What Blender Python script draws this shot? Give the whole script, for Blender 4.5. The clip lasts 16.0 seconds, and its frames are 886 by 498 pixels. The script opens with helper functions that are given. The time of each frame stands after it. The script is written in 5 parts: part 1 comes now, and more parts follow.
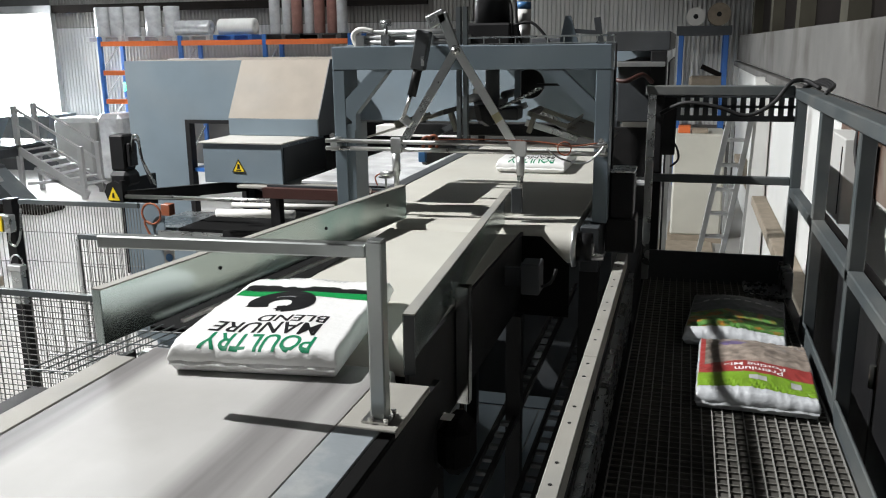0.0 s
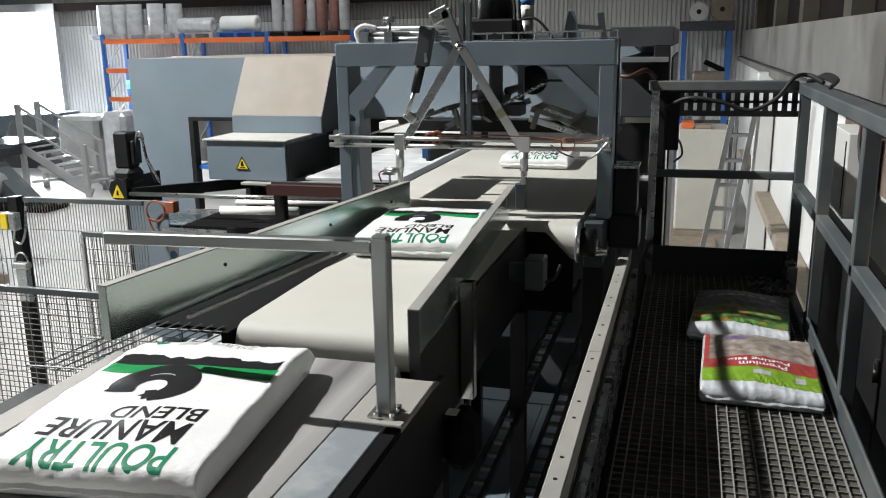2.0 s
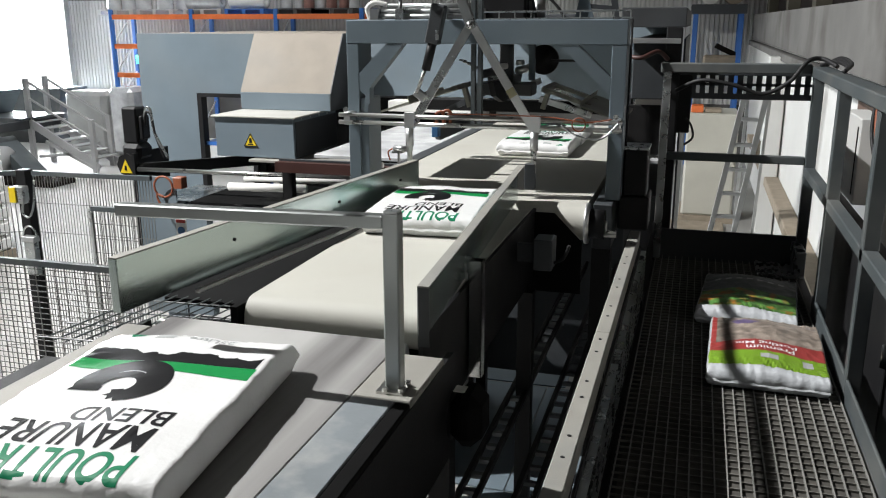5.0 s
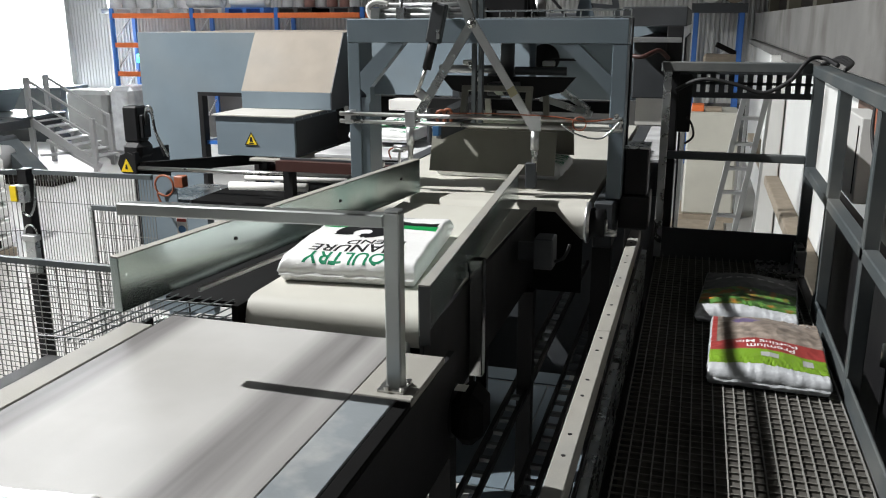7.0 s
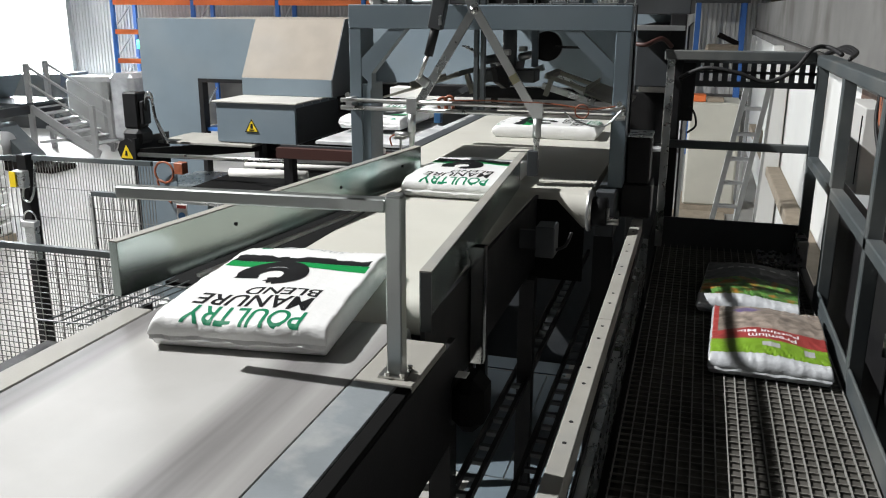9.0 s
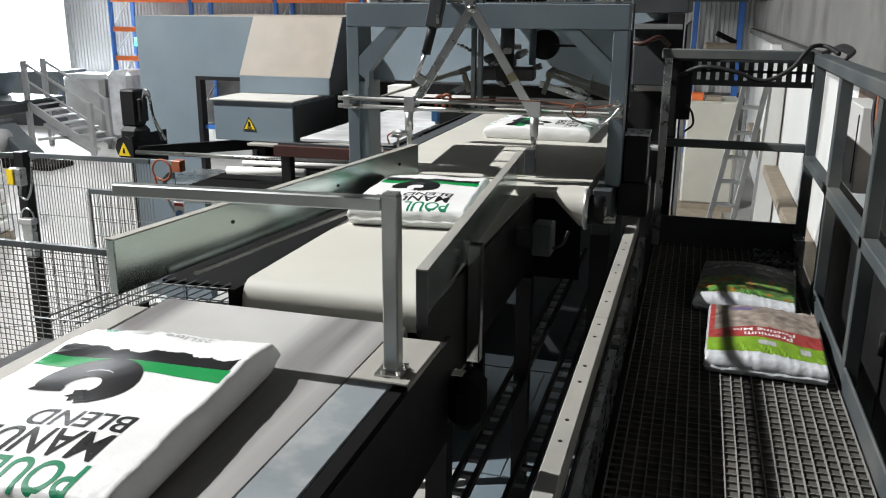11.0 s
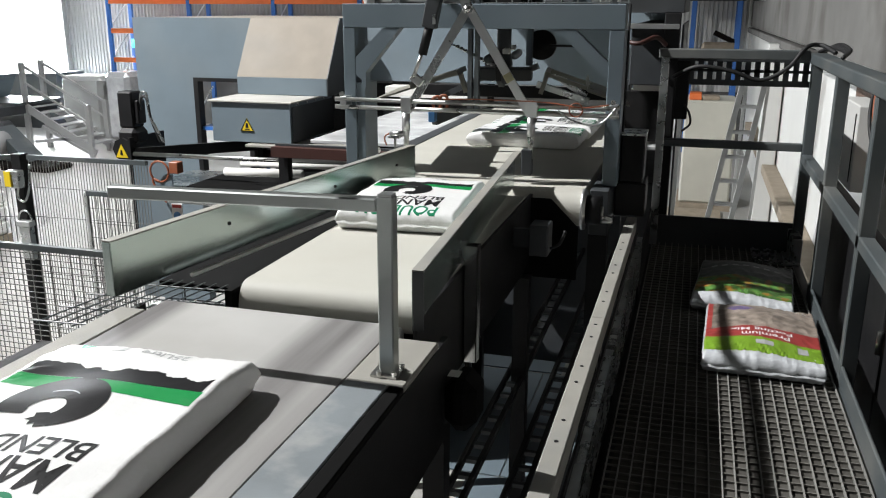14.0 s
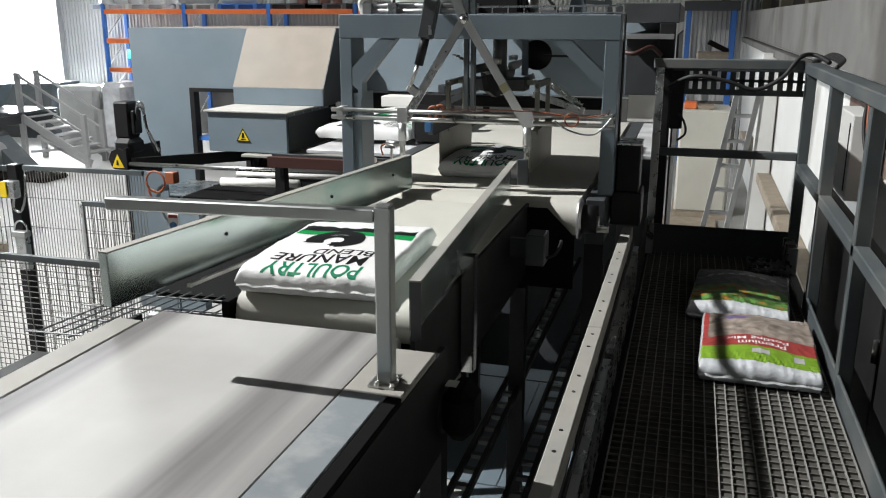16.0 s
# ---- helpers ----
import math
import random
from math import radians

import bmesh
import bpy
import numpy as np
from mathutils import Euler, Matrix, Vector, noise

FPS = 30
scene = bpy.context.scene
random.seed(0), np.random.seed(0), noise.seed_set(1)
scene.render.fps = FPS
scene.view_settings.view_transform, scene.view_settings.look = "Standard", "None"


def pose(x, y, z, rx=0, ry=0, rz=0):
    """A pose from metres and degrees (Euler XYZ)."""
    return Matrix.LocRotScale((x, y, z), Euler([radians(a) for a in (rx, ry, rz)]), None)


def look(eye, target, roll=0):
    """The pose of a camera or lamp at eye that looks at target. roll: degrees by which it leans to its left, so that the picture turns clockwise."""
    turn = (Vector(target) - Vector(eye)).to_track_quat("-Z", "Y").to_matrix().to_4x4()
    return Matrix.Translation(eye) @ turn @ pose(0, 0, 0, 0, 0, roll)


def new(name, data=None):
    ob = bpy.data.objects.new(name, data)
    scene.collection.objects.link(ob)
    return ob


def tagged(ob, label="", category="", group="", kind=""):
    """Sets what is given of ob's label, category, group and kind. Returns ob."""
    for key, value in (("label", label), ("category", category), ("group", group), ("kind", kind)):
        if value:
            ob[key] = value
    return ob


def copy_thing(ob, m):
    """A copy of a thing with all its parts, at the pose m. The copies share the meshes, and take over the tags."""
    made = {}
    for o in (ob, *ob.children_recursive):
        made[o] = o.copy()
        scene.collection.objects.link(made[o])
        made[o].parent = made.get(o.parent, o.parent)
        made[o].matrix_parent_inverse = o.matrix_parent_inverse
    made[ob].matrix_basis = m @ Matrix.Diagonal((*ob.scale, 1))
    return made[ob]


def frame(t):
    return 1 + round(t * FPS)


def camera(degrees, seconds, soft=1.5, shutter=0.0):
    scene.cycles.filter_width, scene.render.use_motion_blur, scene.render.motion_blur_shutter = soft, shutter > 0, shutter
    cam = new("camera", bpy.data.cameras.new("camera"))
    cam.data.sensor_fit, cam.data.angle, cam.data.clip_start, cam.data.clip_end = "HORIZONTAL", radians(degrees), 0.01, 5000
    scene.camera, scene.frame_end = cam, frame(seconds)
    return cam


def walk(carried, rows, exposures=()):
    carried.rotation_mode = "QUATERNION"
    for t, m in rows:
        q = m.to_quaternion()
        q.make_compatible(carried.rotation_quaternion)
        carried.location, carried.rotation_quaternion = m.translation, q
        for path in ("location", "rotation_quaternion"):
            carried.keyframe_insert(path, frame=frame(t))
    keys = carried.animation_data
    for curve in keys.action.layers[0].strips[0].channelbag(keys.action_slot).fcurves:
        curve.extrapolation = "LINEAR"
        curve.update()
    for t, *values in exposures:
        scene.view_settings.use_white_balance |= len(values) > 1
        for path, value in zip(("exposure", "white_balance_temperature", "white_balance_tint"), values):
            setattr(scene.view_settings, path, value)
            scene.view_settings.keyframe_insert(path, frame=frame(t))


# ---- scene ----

# ---- camera ----
cam = camera(55.0, 16.0, soft=1.1)
PATH = [
    (0, pose(-0.0000, 0.0000, 3.0000, 76.530, 0.610, 15.660)),
    (0.5, pose(0.0013, -0.0012, 3.0016, 76.440, 0.695, 15.342)),
    (1, pose(0.0032, -0.0038, 3.0029, 76.422, 0.866, 15.337)),
    (1.5, pose(0.0023, -0.0044, 3.0013, 76.469, 0.967, 15.611)),
    (2, pose(-0.0014, -0.0067, 2.9992, 76.304, 0.857, 15.827)),
    (2.5, pose(-0.0054, -0.0090, 2.9933, 75.896, 0.525, 16.016)),
    (3, pose(-0.0095, -0.0077, 2.9907, 75.420, 0.433, 16.032)),
    (3.5, pose(-0.0133, -0.0048, 2.9887, 75.098, 0.287, 16.118)),
    (4, pose(-0.0149, -0.0029, 2.9871, 75.121, 0.163, 16.341)),
    (6.5, pose(-0.0105, -0.0184, 2.9917, 74.958, 0.025, 16.387)),
    (7, pose(-0.0133, -0.0126, 2.9901, 74.981, 0.078, 16.436)),
    (7.5, pose(-0.0151, -0.0075, 2.9861, 74.654, -0.081, 16.432)),
    (8, pose(-0.0197, -0.0046, 2.9824, 74.416, -0.197, 16.618)),
    (8.5, pose(-0.0176, -0.0012, 2.9790, 74.335, -0.239, 16.557)),
    (9, pose(-0.0206, -0.0021, 2.9775, 74.295, -0.266, 16.522)),
    (11.5, pose(-0.0143, -0.0055, 2.9796, 74.154, -0.392, 16.410)),
    (12, pose(-0.0131, -0.0085, 2.9804, 74.356, -0.333, 16.492)),
    (12.5, pose(-0.0148, -0.0070, 2.9825, 74.352, -0.408, 16.399)),
    (13, pose(-0.0106, -0.0059, 2.9816, 74.331, -0.321, 16.509)),
    (13.5, pose(-0.0130, -0.0062, 2.9784, 74.285, -0.271, 16.466)),
    (14, pose(-0.0089, -0.0016, 2.9800, 74.191, -0.177, 16.302)),
    (14.5, pose(-0.0104, 0.0009, 2.9776, 74.282, -0.141, 16.330)),
    (15, pose(-0.0090, 0.0044, 2.9777, 74.446, -0.053, 16.128)),
    (15.5, pose(-0.0096, -0.0002, 2.9821, 74.751, -0.042, 16.056)),
    (16, pose(-0.0108, -0.0054, 2.9838, 74.800, -0.112, 15.997)),
]
walk(cam, PATH)

# ---- world, lamps, exposure ----
world = bpy.data.worlds.new("world")
scene.world = world
world.use_nodes = True
sky = world.node_tree.nodes.new("ShaderNodeTexSky")
sky.sky_type, sky.sun_disc, sky.sun_elevation, sky.sun_rotation = "NISHITA", False, radians(40), radians(200)
back = world.node_tree.nodes["Background"]
back.inputs["Strength"].default_value = 0.10
world.node_tree.links.new(sky.outputs[0], back.inputs[0])
scene.view_settings.exposure = 0.28


def lamp(name, kind, m, watts, color=(1, 1, 1), **more):
    data = bpy.data.lights.new(name, kind)
    data.energy, data.color = watts, color
    for key, value in more.items():
        if key == "size":
            data.size = value
        elif key == "size_y":
            data.shape, data.size_y = "RECTANGLE", value
        elif key == "radius":
            data.shadow_soft_size = value
    ob = new(name, data)
    ob.matrix_world = m
    return ob


high_bay = lamp("high_bay_lamp", "SPOT", look((-6.7, 2.65, 8.5), (-4.5, 3.0, 0)), 4700, (1.0, 1.0, 0.995), radius=0.035)
high_bay.data.spot_size, high_bay.data.spot_blend = radians(140), 0.3
lamp("door_daylight", "AREA", look((-18.2, 19.8, 2.0), (-12, 8, 0.0)), 4800, (0.93, 0.97, 1.0), size=2.6, size_y=3.8)
# two added fill lights, hung under a roof that has no openings
lamp("fill_light_far", "AREA", look((-12.5, 14.0, 8.8), (-15.5, 16.5, 0)), 820, (0.93, 0.97, 1.0), size=14.0, size_y=3.0)
lamp("fill_light_near", "AREA", look((-8.0, 4.0, 8.8), (-8.0, 4.0, 0)), 12, (0.93, 0.97, 1.0), size=8.0, size_y=3.0)

# ---- materials ----


def material(name, color, rough=0.5, metal=0.0, vary=0.12, scale=6.0, bump=0.1, fine=120.0, stain=None, stain_amount=0.35,
             stain_scale=1.3, spec=0.5):
    m = bpy.data.materials.new(name)
    m.use_nodes = True
    nt = m.node_tree
    nodes, links = nt.nodes, nt.links
    bsdf = nodes["Principled BSDF"]
    bsdf.inputs["Metallic"].default_value = metal
    bsdf.inputs["Specular IOR Level"].default_value = spec
    coord = nodes.new("ShaderNodeTexCoord")
    big = nodes.new("ShaderNodeTexNoise")
    big.inputs["Scale"].default_value, big.inputs["Detail"].default_value = scale, 6
    small = nodes.new("ShaderNodeTexNoise")
    small.inputs["Scale"].default_value, small.inputs["Detail"].default_value = fine, 3
    blot = nodes.new("ShaderNodeTexNoise")
    blot.inputs["Scale"].default_value, blot.inputs["Detail"].default_value = stain_scale, 8
    for n in (big, small, blot):
        links.new(coord.outputs["Object"], n.inputs["Vector"])
    ramp = nodes.new("ShaderNodeValToRGB")
    ramp.color_ramp.elements[0].position, ramp.color_ramp.elements[1].position = 0.3, 0.7
    ramp.color_ramp.elements[0].color = (*[max(c * (1 - vary), 0) for c in color], 1)
    ramp.color_ramp.elements[1].color = (*[min(c * (1 + vary), 1) for c in color], 1)
    links.new(big.outputs["Fac"], ramp.inputs["Fac"])
    mix = nodes.new("ShaderNodeMix")
    mix.data_type = "RGBA"
    mask = nodes.new("ShaderNodeMapRange")
    mask.inputs["From Min"].default_value, mask.inputs["From Max"].default_value = 0.5, 0.72
    mask.inputs["To Max"].default_value = stain_amount
    links.new(blot.outputs["Fac"], mask.inputs["Value"])
    links.new(mask.outputs["Result"], mix.inputs["Factor"])
    links.new(ramp.outputs["Color"], mix.inputs["A"])
    mix.inputs["B"].default_value = (*(stain or [c * 0.6 for c in color]), 1)
    links.new(mix.outputs["Result"], bsdf.inputs["Base Color"])
    rr = nodes.new("ShaderNodeMapRange")
    rr.inputs["To Min"].default_value, rr.inputs["To Max"].default_value = max(rough - 0.08, 0.04), min(rough + 0.1, 1)
    links.new(big.outputs["Fac"], rr.inputs["Value"])
    links.new(rr.outputs["Result"], bsdf.inputs["Roughness"])
    b = nodes.new("ShaderNodeBump")
    b.inputs["Strength"].default_value, b.inputs["Distance"].default_value = bump, 0.004
    links.new(small.outputs["Fac"], b.inputs["Height"])
    links.new(b.outputs["Normal"], bsdf.inputs["Normal"])
    return m


def glow(name, color, strength):
    m = bpy.data.materials.new(name)
    m.use_nodes = True
    bsdf = m.node_tree.nodes["Principled BSDF"]
    bsdf.inputs["Base Color"].default_value = (*color, 1)
    bsdf.inputs["Emission Color"].default_value = (*color, 1)
    bsdf.inputs["Emission Strength"].default_value = strength
    return m


DUST = (0.36, 0.33, 0.28)
GREY = material("grey_machine_paint", (0.15, 0.19, 0.22), 0.42, 0, 0.06, 3, 0.05, 200, DUST, 0.12)
DUSTY = material("dusty_grey_paint", (0.250, 0.220, 0.183), 0.75, 0, 0.10, 5, 0.2, 250, (0.25, 0.25, 0.24), 0.4)
RIM = material("dusty_frame_paint", (0.30, 0.29, 0.26), 0.6, 0, 0.10, 6, 0.15, 200, (0.16, 0.18, 0.19), 0.5, 2.5)
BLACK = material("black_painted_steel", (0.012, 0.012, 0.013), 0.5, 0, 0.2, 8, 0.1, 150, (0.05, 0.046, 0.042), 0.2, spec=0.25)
DARK = material("dark_grey_steel", (0.045, 0.05, 0.055), 0.5, 0, 0.15, 6, 0.1, 150, (0.10, 0.09, 0.08), 0.3)
RAILGREY = material("rail_grey_paint", (0.075, 0.088, 0.093), 0.45, 0, 0.08, 4, 0.08, 180, DUST, 0.25, 2.0)
GALV = material("galvanised_sheet", (0.52, 0.54, 0.54), 0.27, 0.9, 0.12, 14, 0.06, 90, (0.36, 0.38, 0.37), 0.5, 6)
TUBE = material("dull_square_tube", (0.40, 0.42, 0.41), 0.30, 0.95, 0.06, 3, 0.02, 60, (0.24, 0.25, 0.24), 0.5, 5)
# teal stain colour paints a greenish reflection into the dull zinc
GUARD = material("dull_zinc_guide_sheet", (0.43, 0.49, 0.47), 0.22, 0.95, 0.10, 4, 0.02, 40, (0.20, 0.36, 0.34), 0.8, 3.2)
NEAR_RIM = material("blue_grey_frame_paint", (0.24, 0.265, 0.28), 0.2, 0, 0.12, 5, 0.1, 90, (0.48, 0.48, 0.46), 0.55, 9)
SLIDE = material("scratched_white_plate", (0.74, 0.75, 0.76), 0.22, 0.15, 0.12, 4, 0.08, 90, (0.30, 0.30, 0.30), 0.6, 3)
RUNG = material("dirty_grating_rung", (0.15, 0.145, 0.13), 0.8, 0, 0.2, 9, 0.1, 150, (0.07, 0.065, 0.06), 0.5, 4)
GRATING = material("weathered_grating", (0.25, 0.245, 0.23), 0.7, 0.0, 0.15, 9, 0.1, 150, (0.12, 0.11, 0.10), 0.5, 4)
CHROME = material("bright_zinc_tube", (0.66, 0.67, 0.66), 0.14, 1.0, 0.05, 8, 0.02, 90)
STEEL = material("stainless_steel", (0.60, 0.60, 0.58), 0.28, 1.0, 0.08, 10, 0.04, 160, (0.40, 0.39, 0.37), 0.3, 5)
ALU = material("brushed_aluminium", (0.62, 0.63, 0.63), 0.36, 0.9, 0.06, 8, 0.05, 220)
BELT = material("grey_white_belt", (0.445, 0.44, 0.425), 0.5, 0, 0.05, 5, 0.06, 300, (0.34, 0.33, 0.31), 0.55, 2.6)
FAR_BELT = material("pale_belt", (0.50, 0.49, 0.44), 0.6, 0, 0.06, 4, 0.12, 400, (0.36, 0.34, 0.29), 0.5, 2)
MATT_BLACK = material("matt_black_and_gap_shade", (0.006, 0.006, 0.006), 0.92, 0, 0.2, 8, 0.1, 150, spec=0.1)
GAP_FILL = material("dark_gap_fill", (0.080, 0.076, 0.068), 0.9, 0, 0.25, 9, 0.3, 150, (0.02, 0.02, 0.018), 0.6, 3, spec=0.1)
RUBBER = material("black_rubber", (0.012, 0.012, 0.013), 0.6, 0, 0.2, 12, 0.2, 200)
FLOOR = material("worn_concrete_floor", (0.37, 0.365, 0.35), 0.7, 0, 0.10, 0.9, 0.2, 60, (0.27, 0.25, 0.22), 0.6, 0.5)
# grey made paler to put the haze from the door into the colour
PALE = material("hazy_grey_steel", (0.40, 0.40, 0.40), 0.6, 0.1, 0.1, 3, 0.1, 80)
CONCRETE = material("pale_concrete_wall", (0.145, 0.142, 0.135), 0.85, 0, 0.18, 1.2, 0.3, 40, (0.085, 0.08, 0.072), 0.8, 1.4, spec=0.12)
WHITE_WALL = material("whitewashed_wall", (0.62, 0.62, 0.60), 0.8, 0, 0.04, 1.0, 0.2, 50, (0.5, 0.49, 0.45), 0.35, 1.2)
STAINED = material("rust_stained_wall", (0.17, 0.115, 0.09), 0.85, 0, 0.3, 4, 0.3, 40, (0.28, 0.26, 0.23), 0.7, 3, spec=0.15)
SHEET = material("corrugated_sheet", (0.33, 0.33, 0.32), 0.5, 0.2, 0.10, 0.6, 0.08, 60, (0.33, 0.32, 0.30), 0.5, 0.4)
PALE_SHEET = material("pale_corrugated_sheet", (0.60, 0.60, 0.58), 0.5, 0.1, 0.08, 0.6, 0.08, 60, (0.48, 0.47, 0.44), 0.4, 0.4)
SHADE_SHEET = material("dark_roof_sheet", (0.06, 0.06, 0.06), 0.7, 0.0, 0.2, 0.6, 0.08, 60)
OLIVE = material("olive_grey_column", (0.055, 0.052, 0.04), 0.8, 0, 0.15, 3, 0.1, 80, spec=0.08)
DIM_SHEET = material("darker_upper_sheet", (0.18, 0.175, 0.162), 0.7, 0.1, 0.2, 0.5, 0.08, 60, (0.07, 0.065, 0.06), 0.6, 0.5)
BROWN = material("dark_brown_and_cavity_shade", (0.012, 0.010, 0.009), 0.9, 0, 0.2, 3, 0.1, 80, spec=0.04)
TIMBER = material("weathered_timber", (0.30, 0.25, 0.19), 0.8, 0, 0.15, 10, 0.3, 90)
ORANGE = material("orange_rack_beam", (0.70, 0.16, 0.04), 0.5, 0, 0.08, 3, 0.05, 100)
BLUE = material("blue_rack_upright", (0.03, 0.13, 0.42), 0.5, 0, 0.08, 3, 0.05, 100)
FILM_ROLL = material("clear_film_roll", (0.58, 0.585, 0.59), 0.2, 0.3, 0.18, 6, 0.1, 60)
PAPER = material("white_roll", (0.72, 0.71, 0.68), 0.6, 0, 0.06, 5, 0.1, 60)
RED_FILM = material("printed_red_film", (0.24, 0.12, 0.10), 0.35, 0, 0.2, 7, 0.1, 60)
BAG = material("white_plastic_bag", (0.80, 0.80, 0.79), 0.32, 0, 0.02, 6, 0.6, 42, (0.70, 0.70, 0.69), 0.3, 9)
SACK = material("crumpled_clear_white_plastic", (0.56, 0.58, 0.60), 0.25, 0, 0.05, 9, 1.0, 30, (0.42, 0.44, 0.46), 0.5, 14)
PLATE = material("dusty_clamp_sheet", (0.27, 0.265, 0.225), 0.5, 0.4, 0.12, 6, 0.1, 150, (0.14, 0.13, 0.12), 0.5, 3)
PRINT_GREEN = material("green_print", (0.002, 0.24, 0.055), 0.5, 0, 0.05, 8, 0.1, 38, spec=0.2)
PRINT_TEAL = material("teal_print", (0.002, 0.20, 0.09), 0.5, 0, 0.05, 8, 0.1, 38, spec=0.2)
PRINT_BLACK = material("black_print", (0.005, 0.005, 0.006), 0.5, 0, 0.1, 8, 0.1, 38, spec=0.15)
PRINT_GREY = material("grey_print", (0.45, 0.46, 0.46), 0.45, 0, 0.05, 8, 0.2, 38)
YELLOW = material("warning_yellow", (0.80, 0.58, 0.02), 0.45, 0, 0.04, 8, 0.05, 100)
RED_MARK = material("red_sign_paint", (0.40, 0.04, 0.03), 0.5, 0, 0.05, 8, 0.05, 100)
TAPE = material("faded_yellow_tape", (0.42, 0.39, 0.24), 0.5, 0, 0.1, 20, 0.1, 100)
GREY_SACK = material("grey_woven_sack", (0.34, 0.34, 0.33), 0.7, 0, 0.15, 2, 0.3, 40, (0.30, 0.30, 0.29), 0.6, 1.5)
WIRE = material("dull_fence_wire", (0.22, 0.22, 0.21), 0.5, 0.3, 0.1, 6, 0.05, 100)
CREAM = material("cream_wrapped_film", (0.50, 0.49, 0.43), 0.45, 0, 0.06, 2, 0.2, 40)
PALE_DUST = material("pale_dusty_lid", (0.46, 0.45, 0.42), 0.6, 0, 0.08, 5, 0.1, 150)
COPPER = material("orange_air_hose", (0.28, 0.085, 0.04), 0.4, 0, 0.1, 8, 0.05, 100)
RUST = material("red_brown_roller", (0.05, 0.016, 0.012), 0.5, 0, 0.15, 8, 0.1, 100)
BOX_BLUE = material("blue_sensor", (0.05, 0.16, 0.35), 0.4, 0, 0.05, 8, 0.05, 100)
DAY = glow("daylight_outside", (1, 1, 1), 4.0)
GREEN_LIGHT = glow("green_lamp", (0.1, 0.9, 0.5), 1.5)

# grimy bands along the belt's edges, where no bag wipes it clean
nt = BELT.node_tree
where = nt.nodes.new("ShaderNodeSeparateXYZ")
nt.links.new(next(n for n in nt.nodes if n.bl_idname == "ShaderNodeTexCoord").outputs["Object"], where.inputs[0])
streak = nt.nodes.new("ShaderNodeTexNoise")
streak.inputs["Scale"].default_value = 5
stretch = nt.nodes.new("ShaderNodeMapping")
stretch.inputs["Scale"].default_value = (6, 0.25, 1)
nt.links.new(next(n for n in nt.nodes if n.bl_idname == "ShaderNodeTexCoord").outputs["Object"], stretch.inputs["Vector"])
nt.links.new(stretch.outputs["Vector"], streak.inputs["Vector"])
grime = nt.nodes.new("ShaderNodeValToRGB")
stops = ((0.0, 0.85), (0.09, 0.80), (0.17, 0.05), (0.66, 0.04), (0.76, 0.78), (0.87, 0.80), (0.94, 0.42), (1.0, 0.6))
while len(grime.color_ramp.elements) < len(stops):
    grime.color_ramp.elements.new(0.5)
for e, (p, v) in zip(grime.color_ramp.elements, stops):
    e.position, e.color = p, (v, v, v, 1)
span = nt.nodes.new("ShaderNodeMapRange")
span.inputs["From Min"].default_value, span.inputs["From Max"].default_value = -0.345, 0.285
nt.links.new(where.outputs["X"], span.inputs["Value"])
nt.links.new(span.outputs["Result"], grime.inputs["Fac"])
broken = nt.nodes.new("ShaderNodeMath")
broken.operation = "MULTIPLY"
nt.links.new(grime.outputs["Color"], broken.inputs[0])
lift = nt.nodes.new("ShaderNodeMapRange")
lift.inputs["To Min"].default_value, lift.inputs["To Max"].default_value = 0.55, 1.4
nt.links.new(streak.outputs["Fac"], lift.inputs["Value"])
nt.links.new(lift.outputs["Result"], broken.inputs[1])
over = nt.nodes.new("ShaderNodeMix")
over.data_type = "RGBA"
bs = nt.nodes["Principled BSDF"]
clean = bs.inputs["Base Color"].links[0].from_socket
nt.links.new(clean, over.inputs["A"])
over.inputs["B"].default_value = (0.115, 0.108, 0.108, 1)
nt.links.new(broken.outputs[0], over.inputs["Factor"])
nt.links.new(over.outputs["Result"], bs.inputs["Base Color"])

# ---- helpers for building ----
BASES = {}


def thing(name, base, label, category, group="", kind=""):
    ob = new(name)
    ob.location = base
    BASES[ob.name] = Vector(base)
    return tagged(ob, label, category, group, kind)


def mesh_of(name, bm, mat, smooth=False):
    me = bpy.data.meshes.new(name)
    bm.normal_update()
    bm.to_mesh(me)
    bm.free()
    me.materials.append(mat)
    if smooth:
        for p in me.polygons:
            p.use_smooth = True
    return me


def part(name, bm, mat, parent, label="", smooth=False):
    """One mesh under a thing or a part; bm is in world coordinates."""
    base = BASES[parent.name]
    bmesh.ops.translate(bm, verts=bm.verts, vec=-base)
    ob = new(name, mesh_of(name, bm, mat, smooth))
    ob.parent = parent
    BASES[ob.name] = base
    return tagged(ob, label)


def single(name, bm, mat, label, category, group="", kind="", smooth=False):
    """A thing of one mesh, its origin at the middle of its foot."""
    lo = Vector([min(v.co[i] for v in bm.verts) for i in range(3)])
    hi = Vector([max(v.co[i] for v in bm.verts) for i in range(3)])
    base = Vector(((lo.x + hi.x) / 2, (lo.y + hi.y) / 2, lo.z))
    bmesh.ops.translate(bm, verts=bm.verts, vec=-base)
    ob = new(name, mesh_of(name, bm, mat, smooth))
    ob.location = base
    BASES[ob.name] = base
    return tagged(ob, label, category, group, kind)


